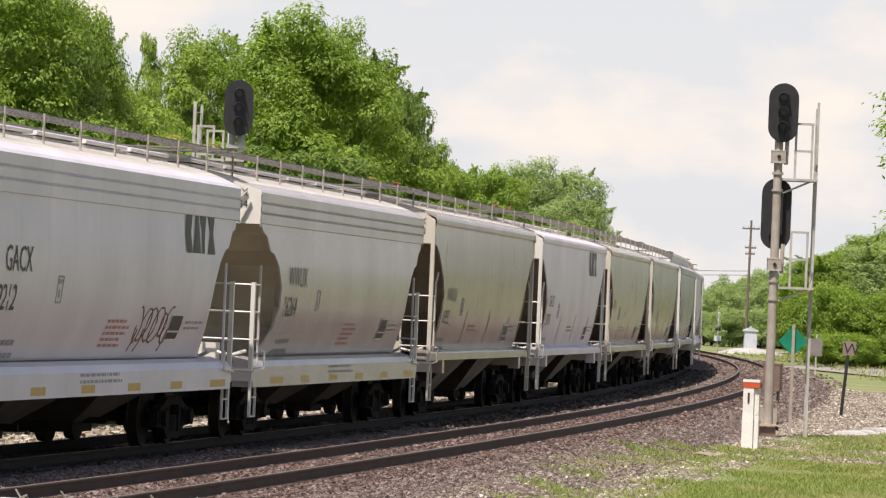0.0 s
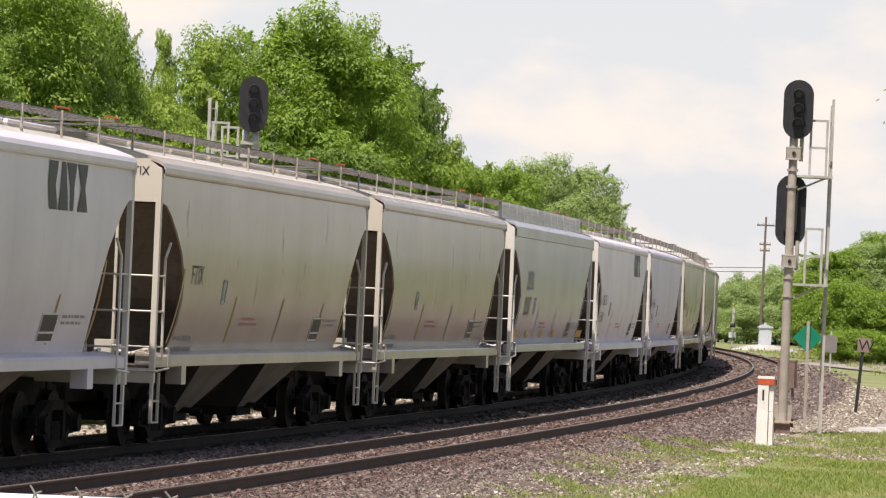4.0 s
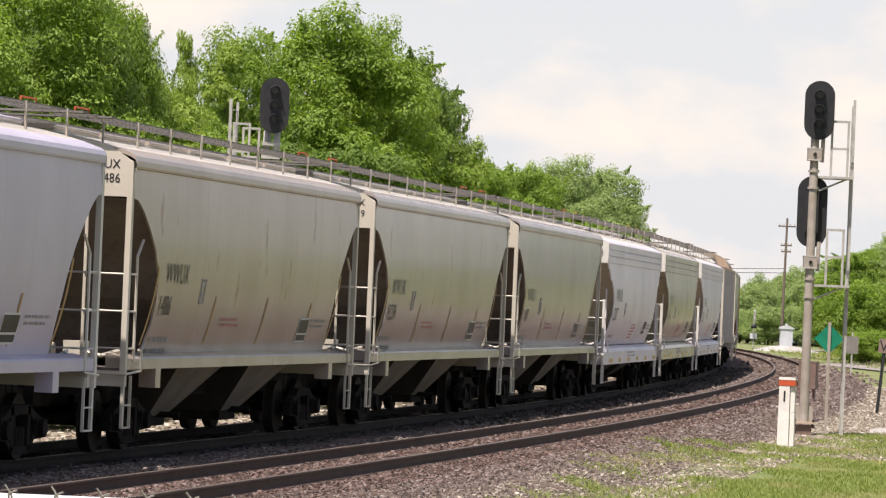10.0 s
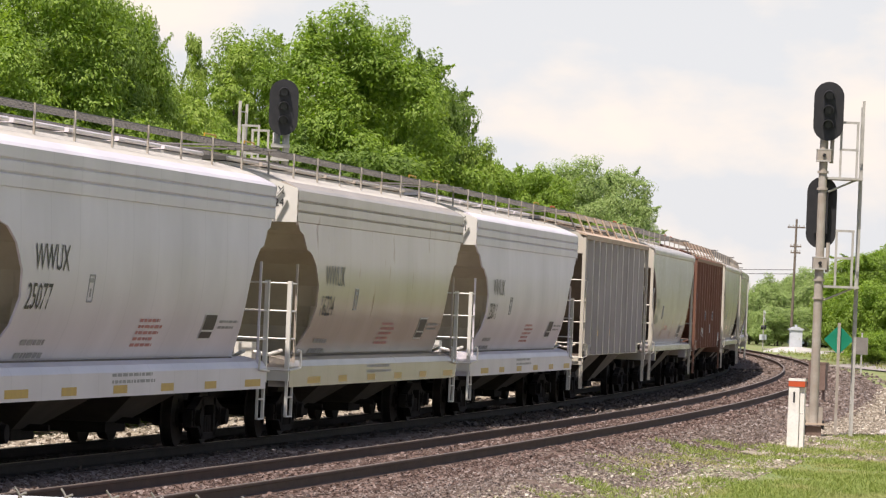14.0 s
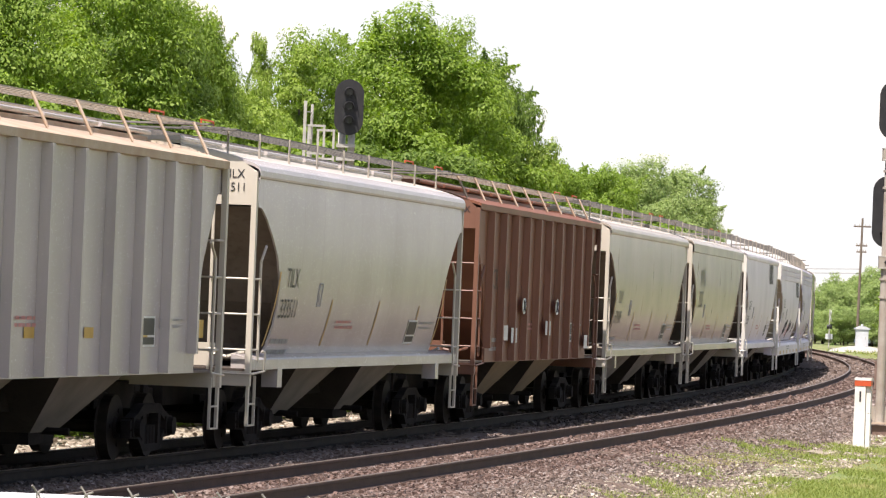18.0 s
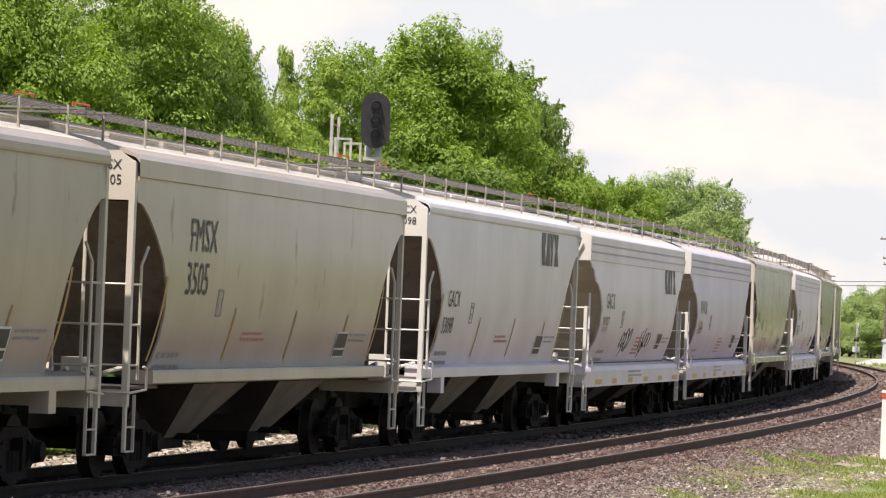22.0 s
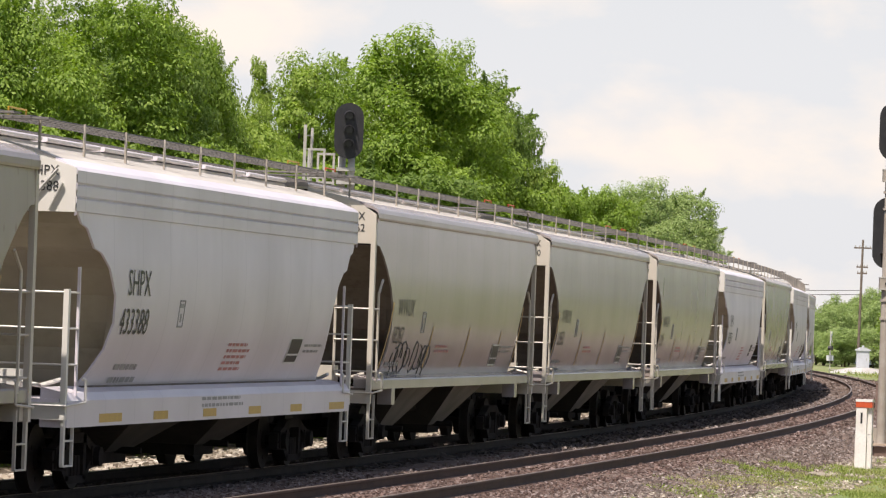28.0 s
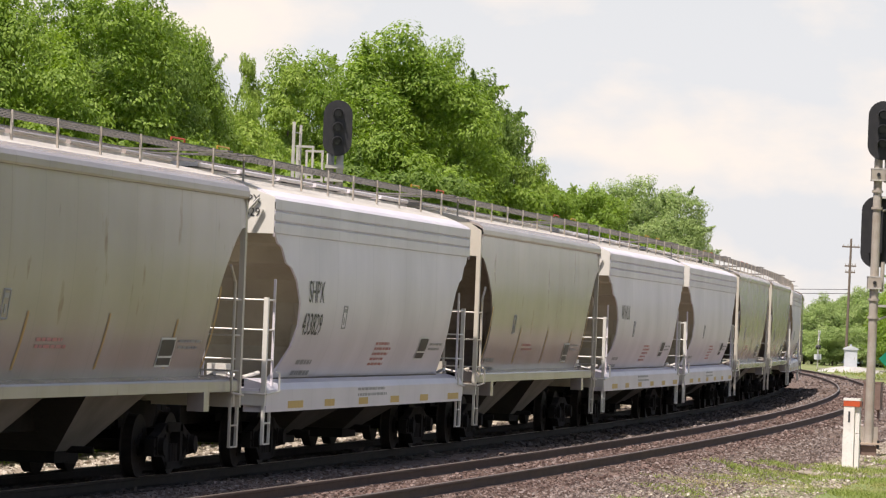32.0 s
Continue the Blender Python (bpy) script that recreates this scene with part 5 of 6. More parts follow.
    if kind == "A" or tint == "green" or (kind == "R" and tint != "brown"):
        for k in range(6):
            y = -ye + 1.6 + (2 * ye - 3.2) * k / 5
            x = {"A": 1.563, "D": side_x("D", 1.56) + 0.03, "R": 1.468}[kind]
            z = {"A": 0.945, "D": 1.50, "R": 1.62}[kind]
            wide, tall = (1.3 if k % 5 == 0 else 0.65) if kind == "D" else (0.80 if k % 5 == 0 else 0.45) if kind == "R" else (1.15 if k % 5 == 0 else 0.80), (0.115 if kind == "A" else 0.19 if kind == "D" else 0.26 if k % 5 == 0 else 0.14)
            part("reflector", Geo().add([(x, y, z), (x, y + wide, z), (x, y + wide, z + tall), (x, y, z + tall)], [(0, 1, 2, 3)]) if kind == "A" else on_side(kind, patch(wide, tall), y, z + 0.10, 0.012), M_YELLOW, car, "yellow reflector")
    if kind == "A":
        part("sill_seam", cached(K + "sill_seam", lambda: Geo().box(1.22, 1.285, -ye + 1.7, ye - 1.4, 1.385, 1.412)), M_GRIMESHADE, car, "dirty seam above the side sill")
        g = bars(2, 2.6, 0.045, 0.05, 5)
        fine(part("sill_lettering", Geo().add([(1.563, b - 1.5, c + 1.18) for a, b, c in g.v], g.f), M_INKGREY, car))
    for k in range(tags):
        gz = 1.6 if kind == "A" else 1.45
        part("graffiti", on_side(kind, graffiti(k + len(number) * 7 + int(number or 1), 2.1 if number == "9212" else 1.4, 0.65), (2.3 if number == "9212" else -2.2 + 3.6 * k) if kind == "A" else near + 1.4 + 1.9 * k, gz, 0.004), M_INK if tint != "white" or number != "9212" else M_TAG, car, "sprayed graffiti tag")
    return car


WHEELS = []
# kind, paint, trim, mark, number, emblem, tags, distance run of its near end at the start
TRAIN = [
    ("A", "white", "white", "GACX", "9212", True, 1, 10.44), ("A", "lightgrey", "white", "WWUX", "16264", False, 0, 29.44), ("T", "beige", "cream", "WWUX", "19232", False, 0, 48.54),
    ("T", "white", "white", "GACX", "53076", True, 0, 67.59), ("T", "cream", "cream", "FTIX", "", False, 0, 86.62), ("T", "beige", "cream", "", "", False, 0, 105.49),
    ("D", "green", "white", "DSIX", "8087", False, 0, 124.39), ("T", "white", "white", "GACX", "53008", True, 0, 143.49), ("T", "bluewhite", "white", "NAHX", "328114", False, 0, 162.46),
    ("T", "tan", "cream", "WWUX", "1486", False, 0, 181.43), ("T", "beige", "cream", "WWUX", "19239", False, 0, 200.32), ("T", "grey", "cream", "WWUX", "1487", False, 0, 219.26),
    ("A", "white", "white", "WWUX", "25077", False, 0, 238.10), ("A", "cream", "white", "WWUX", "16224", False, 0, 257.15), ("A", "white", "white", "WWUX", "25011", False, 0, 276.26),
    ("R", "lightgrey", "cream", "CEFX", "300380", False, 0, 295.63), ("T", "lightgrey", "cream", "TILX", "333511", False, 0, 314.44), ("R", "brown", "brown", "CRDX", "", False, 0, 333.56),
    ("T", "cream", "cream", "TILX", "339408", False, 0, 352.13), ("D", "cream", "cream", "FMSX", "3505", False, 0, 370.75), ("T", "white", "white", "GACX", "53098", True, 0, 390.23),
    ("A", "white", "white", "GACX", "9197", True, 2, 409.14), ("A", "bluewhite", "white", "WWUX", "16064", False, 0, 427.96), ("T", "beige", "cream", "WWUX", "16873", False, 0, 446.94),
    ("A", "white", "white", "SHPX", "433388", False, 0, 465.83), ("T", "grey", "cream", "WWUX", "18262", False, 2, 484.82), ("T", "grey", "cream", "WWUX", "18550", False, 0, 503.91),
    ("T", "beige", "cream", "WWUX", "2245", False, 0, 523.1), ("A", "white", "white", "SHPX", "433829", False, 0, 542.05), ("T", "beige", "cream", "", "", False, 0, 560.83),
    ("A", "white", "white", "WWUX", "", False, 0, 579.81), ("A", "white", "white", "", "", False, 0, 598.73), ("T", "beige", "cream", "", "", False, 0, 617.74),
    ("T", "beige", "cream", "", "", False, 0, 636.72), ("A", "white", "white", "", "", False, 0, 655.70), ("T", "beige", "cream", "", "", False, 0, 674.70),
]
PAINT_WORDS = {"white": "white", "bluewhite": "bluish white", "lightgrey": "light grey", "grey": "weathered grey", "beige": "dusty beige-grey", "tan": "rust-streaked tan",
               "cream": "cream-grey", "green": "green-grey", "brown": "rusty brown"}
KIND_WORDS = {"T": "covered hopper car with cut-away ends and full corner posts", "A": "round-sided covered hopper car with a deep side sill",
              "R": "covered hopper car with upright side ribs", "D": "covered hopper car with a thin side sill"}
CARS = []


def build_train():
    for kind, tint, trim, mark, number, logo, tags, run in TRAIN:
        CARS.append((hopper_car(kind, tint, trim, mark, number, logo, tags, PAINT_WORDS[tint] + " " + KIND_WORDS[kind]), kind, run))


# distance that the train has run by each time
RUN_T, RUN_D = (0.0, 8.0, 16.0, 24.0, 32.0), (0.0, 130.75, 260.90, 390.33, 519.17)


def has_run(t):
    """The train slows slightly: a parabola through the start, middle and end."""
    a = (RUN_D[4] / 32 - RUN_D[2] / 16) / 16
    return (RUN_D[2] / 16 - 16 * a) * t + a * t * t


def motions():
    for car, kind, run in CARS:
        c0 = run + LENGTH[kind] / 2 - POST
        walk(car, [(0.5 * i, far_pose(c0 - has_run(0.5 * i))) for i in range(65)])
    # wheels turn while their car passes the near stretch of the line
    start = {car.name: run for car, kind, run in CARS}
    for car, ws, q in WHEELS:
        c0 = start[car.name]
        turn = [(t, math.degrees(has_run(t) / 0.457)) for t in [i / FPS for i in range(32 * FPS + 1)] if -24 < c0 - has_run(t) < 45]
        if len(turn) > 2:
            rows = [(0.0, turn[0][1])] * (turn[0][0] > 0) + turn + [(32.0, turn[-1][1])] * (turn[-1][0] < 32)
            walk(ws, [(t, pose(0, q, 0.457, a % 360, 0, 0)) for t, a in rows])

# kind, x, y, height, width, leaf
TREES = [
    ("broad", -12.7, 104, 11.4, 5.8, "g"),
    ("broad2", -10.5, 110, 11.5, 6.0, "g"),
    ("broad", -9.3, 117, 10.7, 3.9, "d"),
    ("slim", -7.6, 126, 10.75, 1.4, "y"),
    ("broad", -11.8, 125, 11.9, 5.1, "d"),
    ("broad2", -13.6, 121, 11.8, 5.1, "d"),
    ("broad", -10.1, 125, 10.5, 3.5, "d"),
    ("slim", -6.8, 131, 10.9, 2.4, "y"),
    ("broad2", -7.9, 121, 9.2, 3.2, "y"),
    ("broad", -9.5, 113, 11.2, 4.3, "d"),
    ("round", -7.3, 128, 8.9, 3.6, "g"),
    ("bush", -7.5, 119, 8.4, 3.9, "y"),
    ("broad2", -6.5, 138, 11.6, 4.6, "g"),
    ("broad", -4.0, 141, 12.8, 7.4, "g"),
    ("round", -1.75, 152, 12.6, 5.6, "d"),
    ("broad", -3.0, 147, 12.8, 5.6, "g"),
    ("round", -0.75, 150, 11.2, 3.2, "d"),
    ("broad", -8.8, 116, 11.0, 3.7, "g"),
    ("bush", 0.5, 150, 8.9, 2.5, "y"),
    ("round", 1.2, 168, 9.4, 3.6, "g"),
    ("round", 3.3, 180, 9.5, 4.1, "g"),
    ("round", 2.1, 185, 9.5, 5.4, "g"),
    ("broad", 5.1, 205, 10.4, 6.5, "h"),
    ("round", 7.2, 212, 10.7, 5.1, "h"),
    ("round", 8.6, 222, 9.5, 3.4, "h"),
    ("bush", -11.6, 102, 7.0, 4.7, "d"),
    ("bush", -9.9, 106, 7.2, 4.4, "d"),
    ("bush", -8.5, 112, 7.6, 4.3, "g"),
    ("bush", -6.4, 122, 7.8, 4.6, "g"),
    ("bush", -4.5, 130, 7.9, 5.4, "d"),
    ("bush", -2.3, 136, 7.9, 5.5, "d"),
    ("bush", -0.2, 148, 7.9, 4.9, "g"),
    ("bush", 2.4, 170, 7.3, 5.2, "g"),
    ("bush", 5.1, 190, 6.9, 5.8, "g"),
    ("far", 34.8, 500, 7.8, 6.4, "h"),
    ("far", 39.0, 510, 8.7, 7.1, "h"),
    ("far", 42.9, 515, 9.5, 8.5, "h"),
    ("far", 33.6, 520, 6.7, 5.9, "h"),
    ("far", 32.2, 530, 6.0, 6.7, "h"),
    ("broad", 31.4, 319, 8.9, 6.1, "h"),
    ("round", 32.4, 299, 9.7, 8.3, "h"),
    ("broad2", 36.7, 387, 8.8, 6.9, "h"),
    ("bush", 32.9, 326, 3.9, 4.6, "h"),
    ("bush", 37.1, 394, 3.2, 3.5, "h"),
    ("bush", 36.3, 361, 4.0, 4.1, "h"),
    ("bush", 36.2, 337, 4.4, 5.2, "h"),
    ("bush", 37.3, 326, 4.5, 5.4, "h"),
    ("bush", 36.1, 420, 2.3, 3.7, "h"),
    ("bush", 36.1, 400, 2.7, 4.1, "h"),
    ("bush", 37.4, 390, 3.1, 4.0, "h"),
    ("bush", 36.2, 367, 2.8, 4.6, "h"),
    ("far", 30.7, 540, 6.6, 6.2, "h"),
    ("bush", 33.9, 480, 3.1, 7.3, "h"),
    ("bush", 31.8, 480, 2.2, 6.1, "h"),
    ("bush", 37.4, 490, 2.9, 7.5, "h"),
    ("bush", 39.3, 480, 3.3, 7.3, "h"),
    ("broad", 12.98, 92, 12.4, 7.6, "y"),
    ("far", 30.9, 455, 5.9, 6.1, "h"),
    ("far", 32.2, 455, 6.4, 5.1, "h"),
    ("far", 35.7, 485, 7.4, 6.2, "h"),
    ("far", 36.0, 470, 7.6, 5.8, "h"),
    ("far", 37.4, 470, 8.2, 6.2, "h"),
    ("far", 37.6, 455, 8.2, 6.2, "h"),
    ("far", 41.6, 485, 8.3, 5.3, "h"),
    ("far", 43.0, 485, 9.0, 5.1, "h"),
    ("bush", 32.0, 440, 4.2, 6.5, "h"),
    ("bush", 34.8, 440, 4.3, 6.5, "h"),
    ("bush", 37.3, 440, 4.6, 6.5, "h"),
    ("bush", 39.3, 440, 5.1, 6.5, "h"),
    ("round", 28.0, 306, 8.4, 7.2, "g"),
    ("round", 29.0, 306, 8.5, 7.2, "g"),
    ("round", 32.0, 326, 9.3, 7.1, "g"),
    ("broad2", 33.0, 326, 9.8, 6.7, "g"),
    ("broad", 32.0, 306, 9.4, 6.3, "g"),
    ("broad2", 35.5, 326, 10.4, 6.8, "g"),
    ("broad2", 39.6, 346, 10.9, 6.5, "g"),
    ("bush", 27.7, 307, 5.9, 6.0, "g"),
    ("bush", 26.7, 285, 5.9, 6.0, "g"),
    ("bush", 28.7, 296, 5.6, 6.0, "g"),
    ("bush", 29.6, 296, 4.8, 6.0, "g"),
    ("bush", 29.5, 285, 4.5, 6.0, "g"),
    ("bush", 31.6, 296, 5.0, 6.0, "g"),
    ("bush", 31.6, 285, 6.0, 6.0, "g"),
    ("bush", 26.4, 278, 2.4, 4.9, "g"),
    ("bush", 27.6, 278, 2.5, 4.9, "g"),
    ("bush", 30.1, 288, 2.1, 4.9, "g"),
    ("bush", 31.3, 288, 2.2, 4.9, "g"),
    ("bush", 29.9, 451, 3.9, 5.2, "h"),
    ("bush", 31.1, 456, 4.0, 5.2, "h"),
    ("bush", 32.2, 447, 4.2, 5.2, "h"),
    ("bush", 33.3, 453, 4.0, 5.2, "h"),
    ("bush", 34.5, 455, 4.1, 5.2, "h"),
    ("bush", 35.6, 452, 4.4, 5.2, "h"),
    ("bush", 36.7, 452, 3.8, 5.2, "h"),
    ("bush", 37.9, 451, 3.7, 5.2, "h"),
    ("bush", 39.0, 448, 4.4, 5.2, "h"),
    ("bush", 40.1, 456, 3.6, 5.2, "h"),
    # unseen trees behind the camera, added to block sky light on the cars
    ("far", 20.0, -8.0, 13.0, 11.0, "d"),
    ("far", 12.0, -18.0, 15.0, 13.0, "g"),
    ("far", 2.0, -20.0, 15.0, 13.0, "d"),
    ("far", -8.0, -26.0, 15.0, 13.0, "g"),
    ("far", -26.0, -50.0, 15.0, 13.0, "d"),
    ("far", 24.0, -24.0, 15.0, 13.0, "g"),
    ("far", -40.0, -40.0, 15.0, 13.0, "d"),
    ("far", -14.0, -44.0, 15.0, 13.0, "g"),
    # out of view on the right, for green reflections in the car sides
    ("far", 46.0, 260.0, 13.0, 12.0, "g"),
    ("far", 50.0, 290.0, 13.0, 12.0, "y"),
    ("far", 54.0, 320.0, 13.0, 12.0, "g"),
    # far kind left of the line: unseen, added to cut sky light
    ("far", -26.0, -40.0, 12.0, 10.0, "g"),
    ("far", -30.0, -26.0, 13.0, 10.0, "d"),
    ("far", -26.0, -12.0, 14.0, 10.0, "g"),
    ("far", -30.0, 2.0, 12.0, 10.0, "d"),
    ("far", -26.0, 16.0, 13.0, 10.0, "g"),
    ("far", -30.0, 30.0, 14.0, 10.0, "d"),
    ("far", -26.0, 44.0, 12.0, 10.0, "g"),
    ("far", -30.0, 58.0, 13.0, 10.0, "d"),
    ("far", -26.0, 72.0, 14.0, 10.0, "g"),
    ("far", -30.0, 86.0, 12.0, 10.0, "d"),
    ("far", -26.0, 100.0, 13.0, 10.0, "g"),
    ("far", -30.0, 114.0, 14.0, 10.0, "d"),
    ("broad2", -8.75, 118, 10.7, 2.9, "d"),
]

# ---------- trees and plants ----------


def leaf_cloud(rng, blobs, per, size):
    """Leaves as small pointed blades on many clumps, facing out and up from their clump, tips hanging."""
    vs, fs, n = [], [], 0
    for cx, cy, cz, r in blobs:
        k = int(per * r * r) + 2
        d = rng.normal(0, 1, (k, 3)) + (0, 0, 0.30)
        d /= np.linalg.norm(d, axis=1)[:, None]
        lump = 1.0 + 0.30 * np.sin(4.1 * d[:, :1] + cx) * np.sin(3.7 * d[:, 1:2] + cy) + 0.22 * np.sin(5.3 * d[:, 2:] + cz)
        p = np.array([cx, cy, cz]) + d * r * lump * (rng.uniform(0.10, 1.0, (k, 1)) ** 0.38) * (1.0, 1.0, 0.78)
        nrm = d * 0.75 + (0, 0, 0.50) + rng.normal(0, 0.42, (k, 3))
        nrm /= np.linalg.norm(nrm, axis=1)[:, None]
        a = rng.normal(0, 0.6, (k, 3)) + d * 0.5 + (0, 0, -0.7)
        a -= nrm * np.sum(a * nrm, axis=1)[:, None]
        a /= np.linalg.norm(a, axis=1)[:, None] + 1e-6
        b = np.cross(nrm, a)
        s = size * rng.uniform(0.6, 1.35, (k, 1))
        q = np.stack([p - a * s * 0.5, p + b * s * 0.27 - a * s * 0.05, p + a * s * 0.60, p - b * s * 0.27 - a * s * 0.05], 1).reshape(-1, 3)
        vs.append(q)
        fs.append(np.arange(n, n + 4 * k).reshape(-1, 4))
        n += 4 * k
    return np.concatenate(vs), np.concatenate(fs)


def tree_meshes(seed, h, w, trunk_h, per=1900, size=0.108, lean=1.0, count=90):
    rng = np.random.default_rng(seed)
    zc, rz = trunk_h + (h - trunk_h) * 0.5, (h - trunk_h) * 0.5
    blobs = []
    for i in range(count):   # evenly spread over the crown, some deep inside
        u = (i + 0.5) / count
        z = 1 - 2 * u
        a = 2.39996 * i + rng.uniform(-0.3, 0.3)
        flat = math.sqrt(1 - z * z) if z > 0 else math.sqrt(1 - z ** 4)
        d = np.array([flat * math.cos(a), flat * math.sin(a), z])
        k = rng.uniform(0.72, 1.0) if i % 4 else rng.uniform(0.25, 0.6)
        bulge = 1.0 + 0.16 * math.sin(3 * a + seed) + 0.10 * math.sin(5 * z + seed)
        taper = 1.0 - 0.18 * max(0, d[2]) * lean
        r = rng.uniform(0.085, 0.15) * w
        blobs.append((d[0] * k * bulge * (w / 2 - r * 0.7) * taper, d[1] * k * bulge * (w / 2 - r * 0.7) * taper, zc + d[2] * k * (rz - r * 0.6), r))
    for i in range(count // 3):   # shoots that break the outline, each growing out of its clump
        bx, by, bz, r = blobs[int(rng.integers(count))]
        o = np.array([bx, by, (bz - zc) * w / (2 * rz)])
        o /= np.linalg.norm(o) + 1e-6
        o += rng.normal(0, 0.45, 3)
        for j in range(5):
            e = r * (0.68 + 0.10 * j)
            blobs.append((bx + o[0] * e, by + o[1] * e, bz + o[2] * e, (0.24 - 0.035 * j) * w / 9))
    v, f = leaf_cloud(rng, blobs, per, size)
    crown = bpy.data.meshes.new("crown")
    crown.from_pydata(v.tolist(), [], f.tolist())
    g = Geo()
    g.tube((0, 0, -0.3), (0.05, 0.02, trunk_h + 0.3), 0.022 * h, 10, 0.015 * h)
    g.tube((0.05, 0.02, trunk_h + 0.2), (0.0, 0.1, zc + rz * 0.5), 0.015 * h, 8, 0.004 * h)
    for bx, by, bz, r in blobs[:count:4]:
        z0 = trunk_h + rng.uniform(0.0, 0.5) * (bz - trunk_h) if bz > trunk_h else trunk_h
        g.tube((0.03, 0.03, z0), (bx * 0.9, by * 0.9, bz), 0.007 * h, 5, 0.002 * h)
    return g.mesh("trunk", M_BARK), crown


def build_trees():
    kinds = {
        "broad": tree_meshes(1, 11.0, 6.4, 0.9), "broad2": tree_meshes(2, 11.0, 6.4, 0.6), "round": tree_meshes(3, 9.0, 5.4, 0.6),
        "slim": tree_meshes(4, 10.0, 3.0, 0.6, 3600, 0.12, 1.6, 70), "bush": tree_meshes(5, 5.0, 6.0, 0.2, 1250, 0.13, 0.6, 60), "thicket": tree_meshes(7, 7.5, 4.8, 0.2, 1900, 0.12, 0.5, 70),
        "far": tree_meshes(6, 10.0, 9.0, 0.5, 330, 0.26, 1.0, 70),
    }
    size = {"broad": (11.0, 6.4), "broad2": (11.0, 6.4), "round": (9.0, 5.4), "slim": (10.0, 3.0), "bush": (5.0, 6.0), "thicket": (7.5, 4.8), "far": (10.0, 9.0)}
    # kind, x, y, height, width, leaf
    # low bush row beyond the gravel, added to darken the gaps under the cars
    rows = TREES + [("bush", *spot(q, 9.6)[:2], 1.5, 4.0, "d") for q in range(-4, 120, 4)]
    words = {"broad": "leafy green broadleaf tree beside the line", "broad2": "tall leafy tree with a dense green crown", "round": "rounded dark green tree in full leaf",
             "slim": "slim young tree with an upright crown", "bush": "low leafy green bush under the trees", "thicket": "tall dense green thicket under the trees", "far": "green tree in full leaf for distant and unseen places"}
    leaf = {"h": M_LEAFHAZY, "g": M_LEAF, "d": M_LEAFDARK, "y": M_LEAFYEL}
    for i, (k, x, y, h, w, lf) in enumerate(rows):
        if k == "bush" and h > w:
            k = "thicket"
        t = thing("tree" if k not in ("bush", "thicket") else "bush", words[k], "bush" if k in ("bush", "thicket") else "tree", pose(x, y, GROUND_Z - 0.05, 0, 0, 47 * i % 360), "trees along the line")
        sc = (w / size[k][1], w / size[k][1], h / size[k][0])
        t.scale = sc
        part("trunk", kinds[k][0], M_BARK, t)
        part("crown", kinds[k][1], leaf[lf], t)


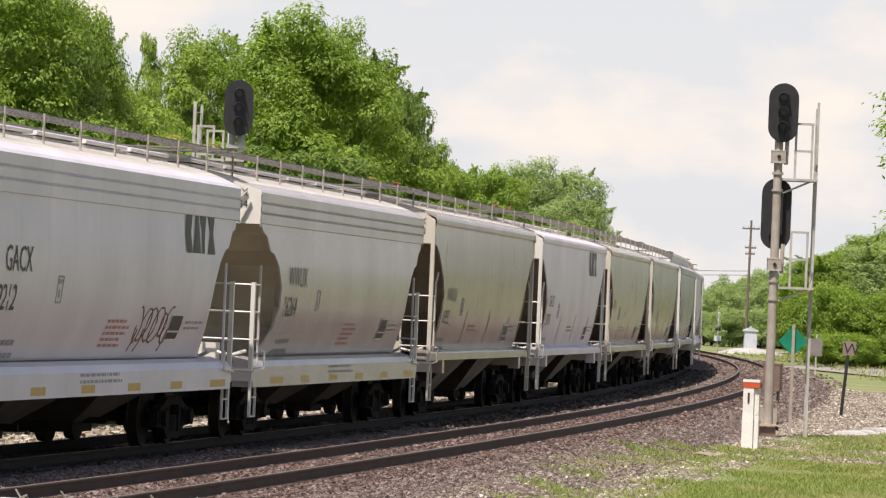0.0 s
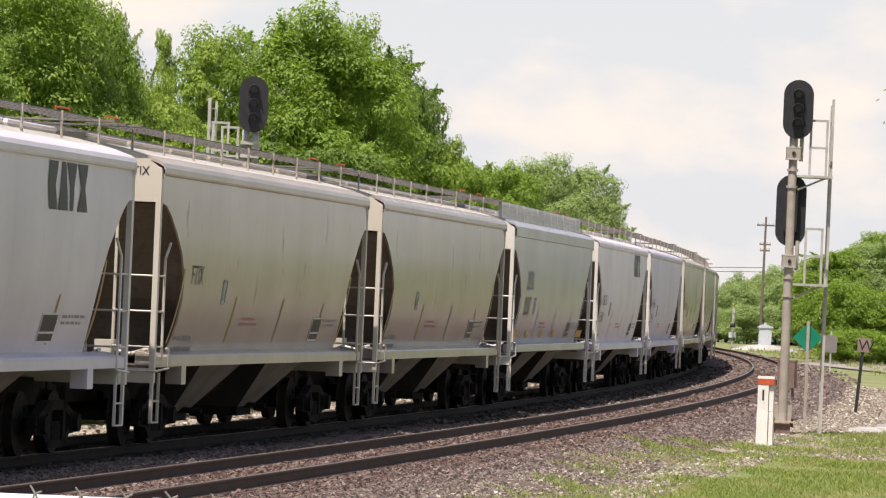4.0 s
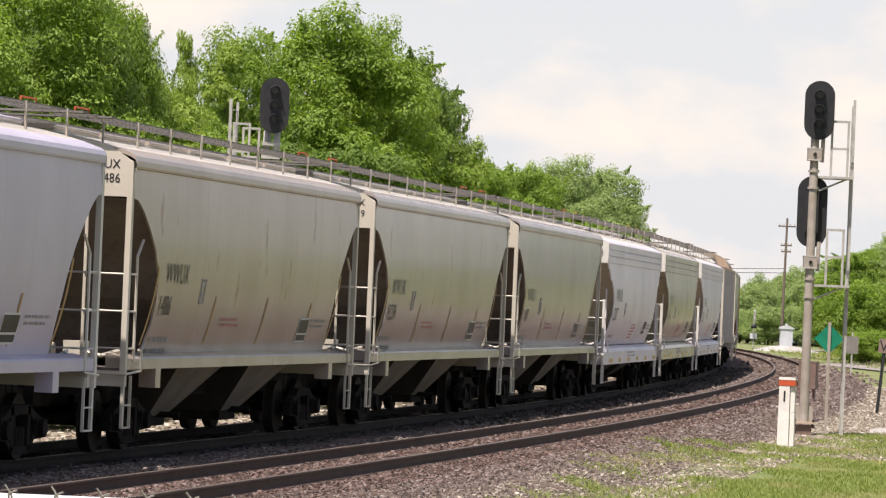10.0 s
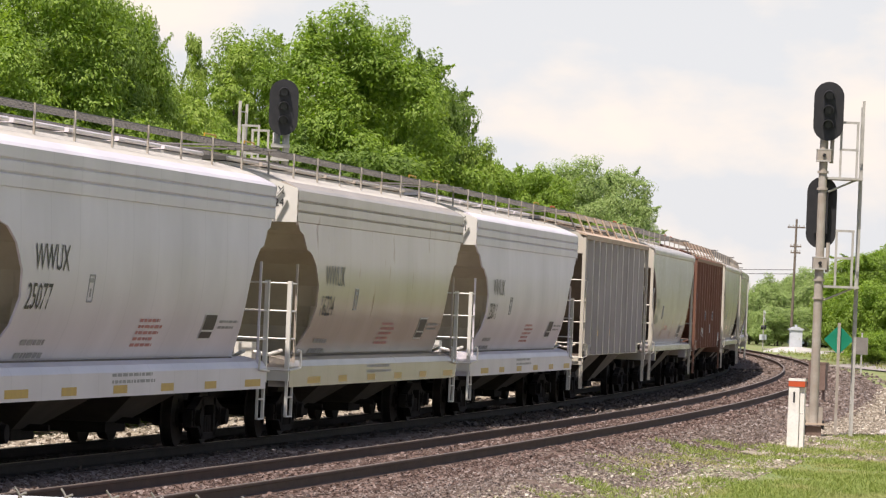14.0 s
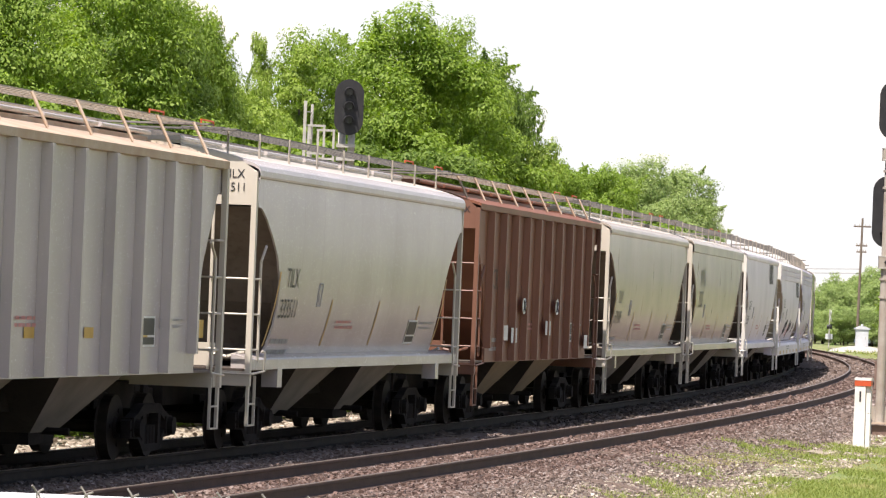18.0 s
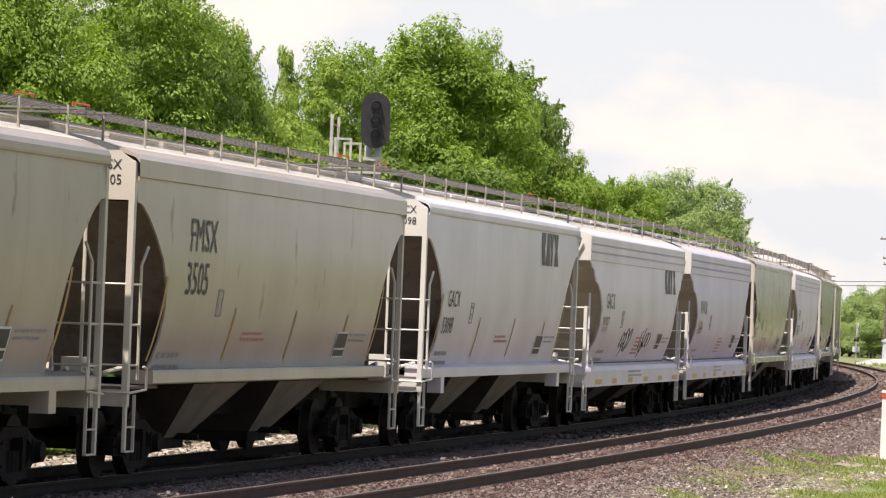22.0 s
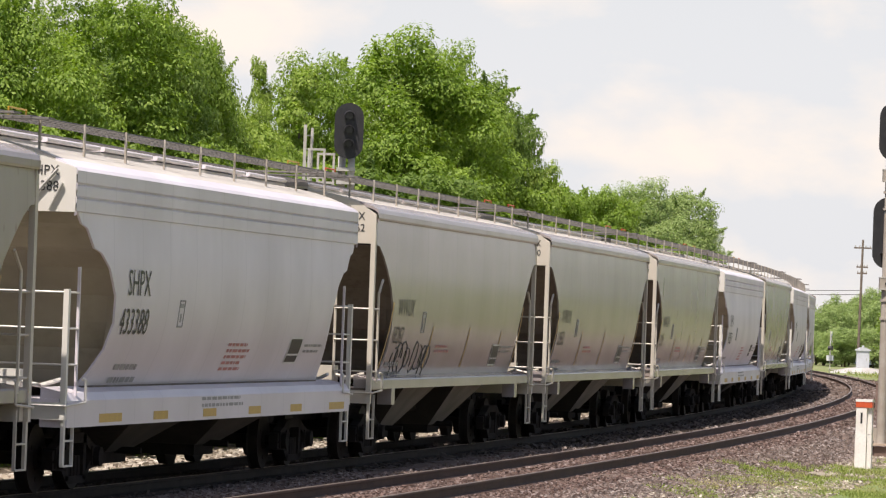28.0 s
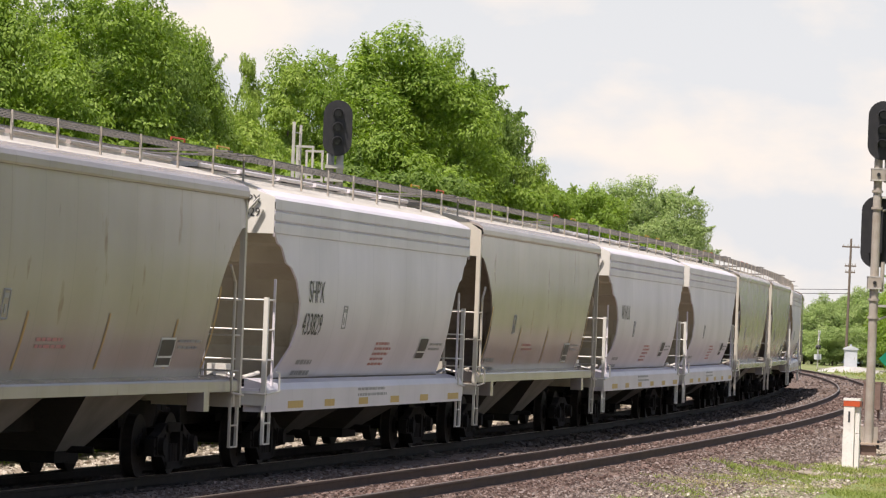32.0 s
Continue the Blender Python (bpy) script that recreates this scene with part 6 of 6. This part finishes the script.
def build_grass():
    """Blades in tufts over the verge beside the ballast."""
    rng = np.random.default_rng(9)
    vs, n = [], 0
    pts = []
    for cnt, x0, x1, y0, y1, hgt in ((46000, 0.0, 9.5, 60, 88, 0.085), (34000, 4.0, 14.0, 88, 112, 0.10), (16000, 8.0, 30.0, 112, 180, 0.20), (9000, 14, 50, 180, 360, 0.36)):
        xs, ys = rng.uniform(x0, x1, cnt), rng.uniform(y0, y1, cnt)
        hs = hgt * rng.uniform(0.4, 1.2, cnt)
        pts.append(np.stack([xs, ys, hs], 1))
    x, y, h = np.concatenate(pts).T
    d = right_of_line(x, y)
    soft = ripple(x * 0.5, y * 0.5, 1.0) + 0.7 * ripple(x * 1.9, y * 1.9, 5.0)
    edge = grass_edge(y) + 0.5 * soft
    thick = ripple(x * 0.35, y * 0.35, 9.0)
    bare = ripple(x * 0.45, y * 0.2, 21.0)
    stony_patch = ((y - 78) / 5.5) ** 2 + ((d - 3.65) / 0.5) ** 2 < 1
    keep = (d > edge) & ~(stony_patch & (rng.random(len(x)) < 0.9)) & ~((d < 5.2) & (bare > 0.45) & (rng.random(len(x)) < 0.7)) & ~((thick < -0.45) & (rng.random(len(x)) < 0.5))
    x, y, d, h = x[keep], y[keep], d[keep], (h * (1.0 + 0.45 * thick))[keep]
    z = np.maximum(np.maximum(ground_level(x, y), np.where(d < 4.6, bed_height(-d), -9)), pad_z(y, d)) - 0.01
    tri = []
    for k in range(4):
        a = rng.uniform(0, 6.28, len(x))
        hh, far = h * rng.uniform(0.5, 1.0, len(x)), h * rng.uniform(0.3, 1.3, len(x))
        wid = 0.0065 * (1 + y / 90)
        wx, wy = -wid * np.sin(a), wid * np.cos(a)
        ox, oy = rng.normal(0, 0.05, len(x)), rng.normal(0, 0.05, len(x))
        tri.append(np.stack([np.stack([x + ox - wx, y + oy - wy, z], 1), np.stack([x + ox + wx, y + oy + wy, z], 1),
                             np.stack([x + ox + far * np.cos(a), y + oy + far * np.sin(a), z + hh], 1)], 1))
    tri = np.concatenate(tri)
    verts, faces = tri.reshape(-1, 3).tolist(), np.arange(3 * len(tri)).reshape(-1, 3).tolist()
    me = bpy.data.meshes.new("grass")
    me.from_pydata(verts, [], faces)
    me.materials.append(M_GRASS)
    solo("grass", me, M_GRASS, "green and dry yellow verge grass", "grass", "stuff")


def ripple(x, y, k):
    """Smooth uneven waves between about -1 and 1."""
    return (np.sin(1.7 * x + 0.9 * y + k) * np.sin(0.8 * x - 1.9 * y + 2.3 * k) + np.sin(3.1 * x - 1.3 * y + 1.7 * k) * np.sin(1.1 * x + 2.9 * y + k) * 0.6)


def right_of_line(x, y):
    """Distance to the right of the near track."""
    s = np.clip(y - 45.0, -55.0, 600.0)
    for _ in range(3):
        px_, py_, h = spots(s, 0.0)
        s = np.clip(s + (y - py_) * np.cos(h) + (x - px_) * np.sin(h), -55.0, 650.0)
    px_, py_, h = spots(s, 0.0)
    return (x - px_) * np.cos(h) - (y - py_) * np.sin(h)


def grass_edge(y):
    return np.interp(y, [50, 64, 72, 80, 86, 92, 97, 106, 114, 125, 180, 230, 400], [3.2, 3.0, 2.75, 2.5, 2.2, 2.6, 3.9, 4.9, 6.4, 7.6, 7.6, 6.0, 5.0])


# ---------- build ----------
build_ground()
build_ballast()
build_gravel_pad()
build_far_verge()
build_trees()
build_signal_right()
build_signal_left()
build_trackside()
build_fence()
build_train()
build_grass()
build_track("track_near", 0.0, "empty near railway track with rusty rails on dark ties")
# far rails use near-black wheel steel to darken them as under-train shade
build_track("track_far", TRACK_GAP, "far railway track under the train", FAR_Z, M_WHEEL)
build_stones()
motions()
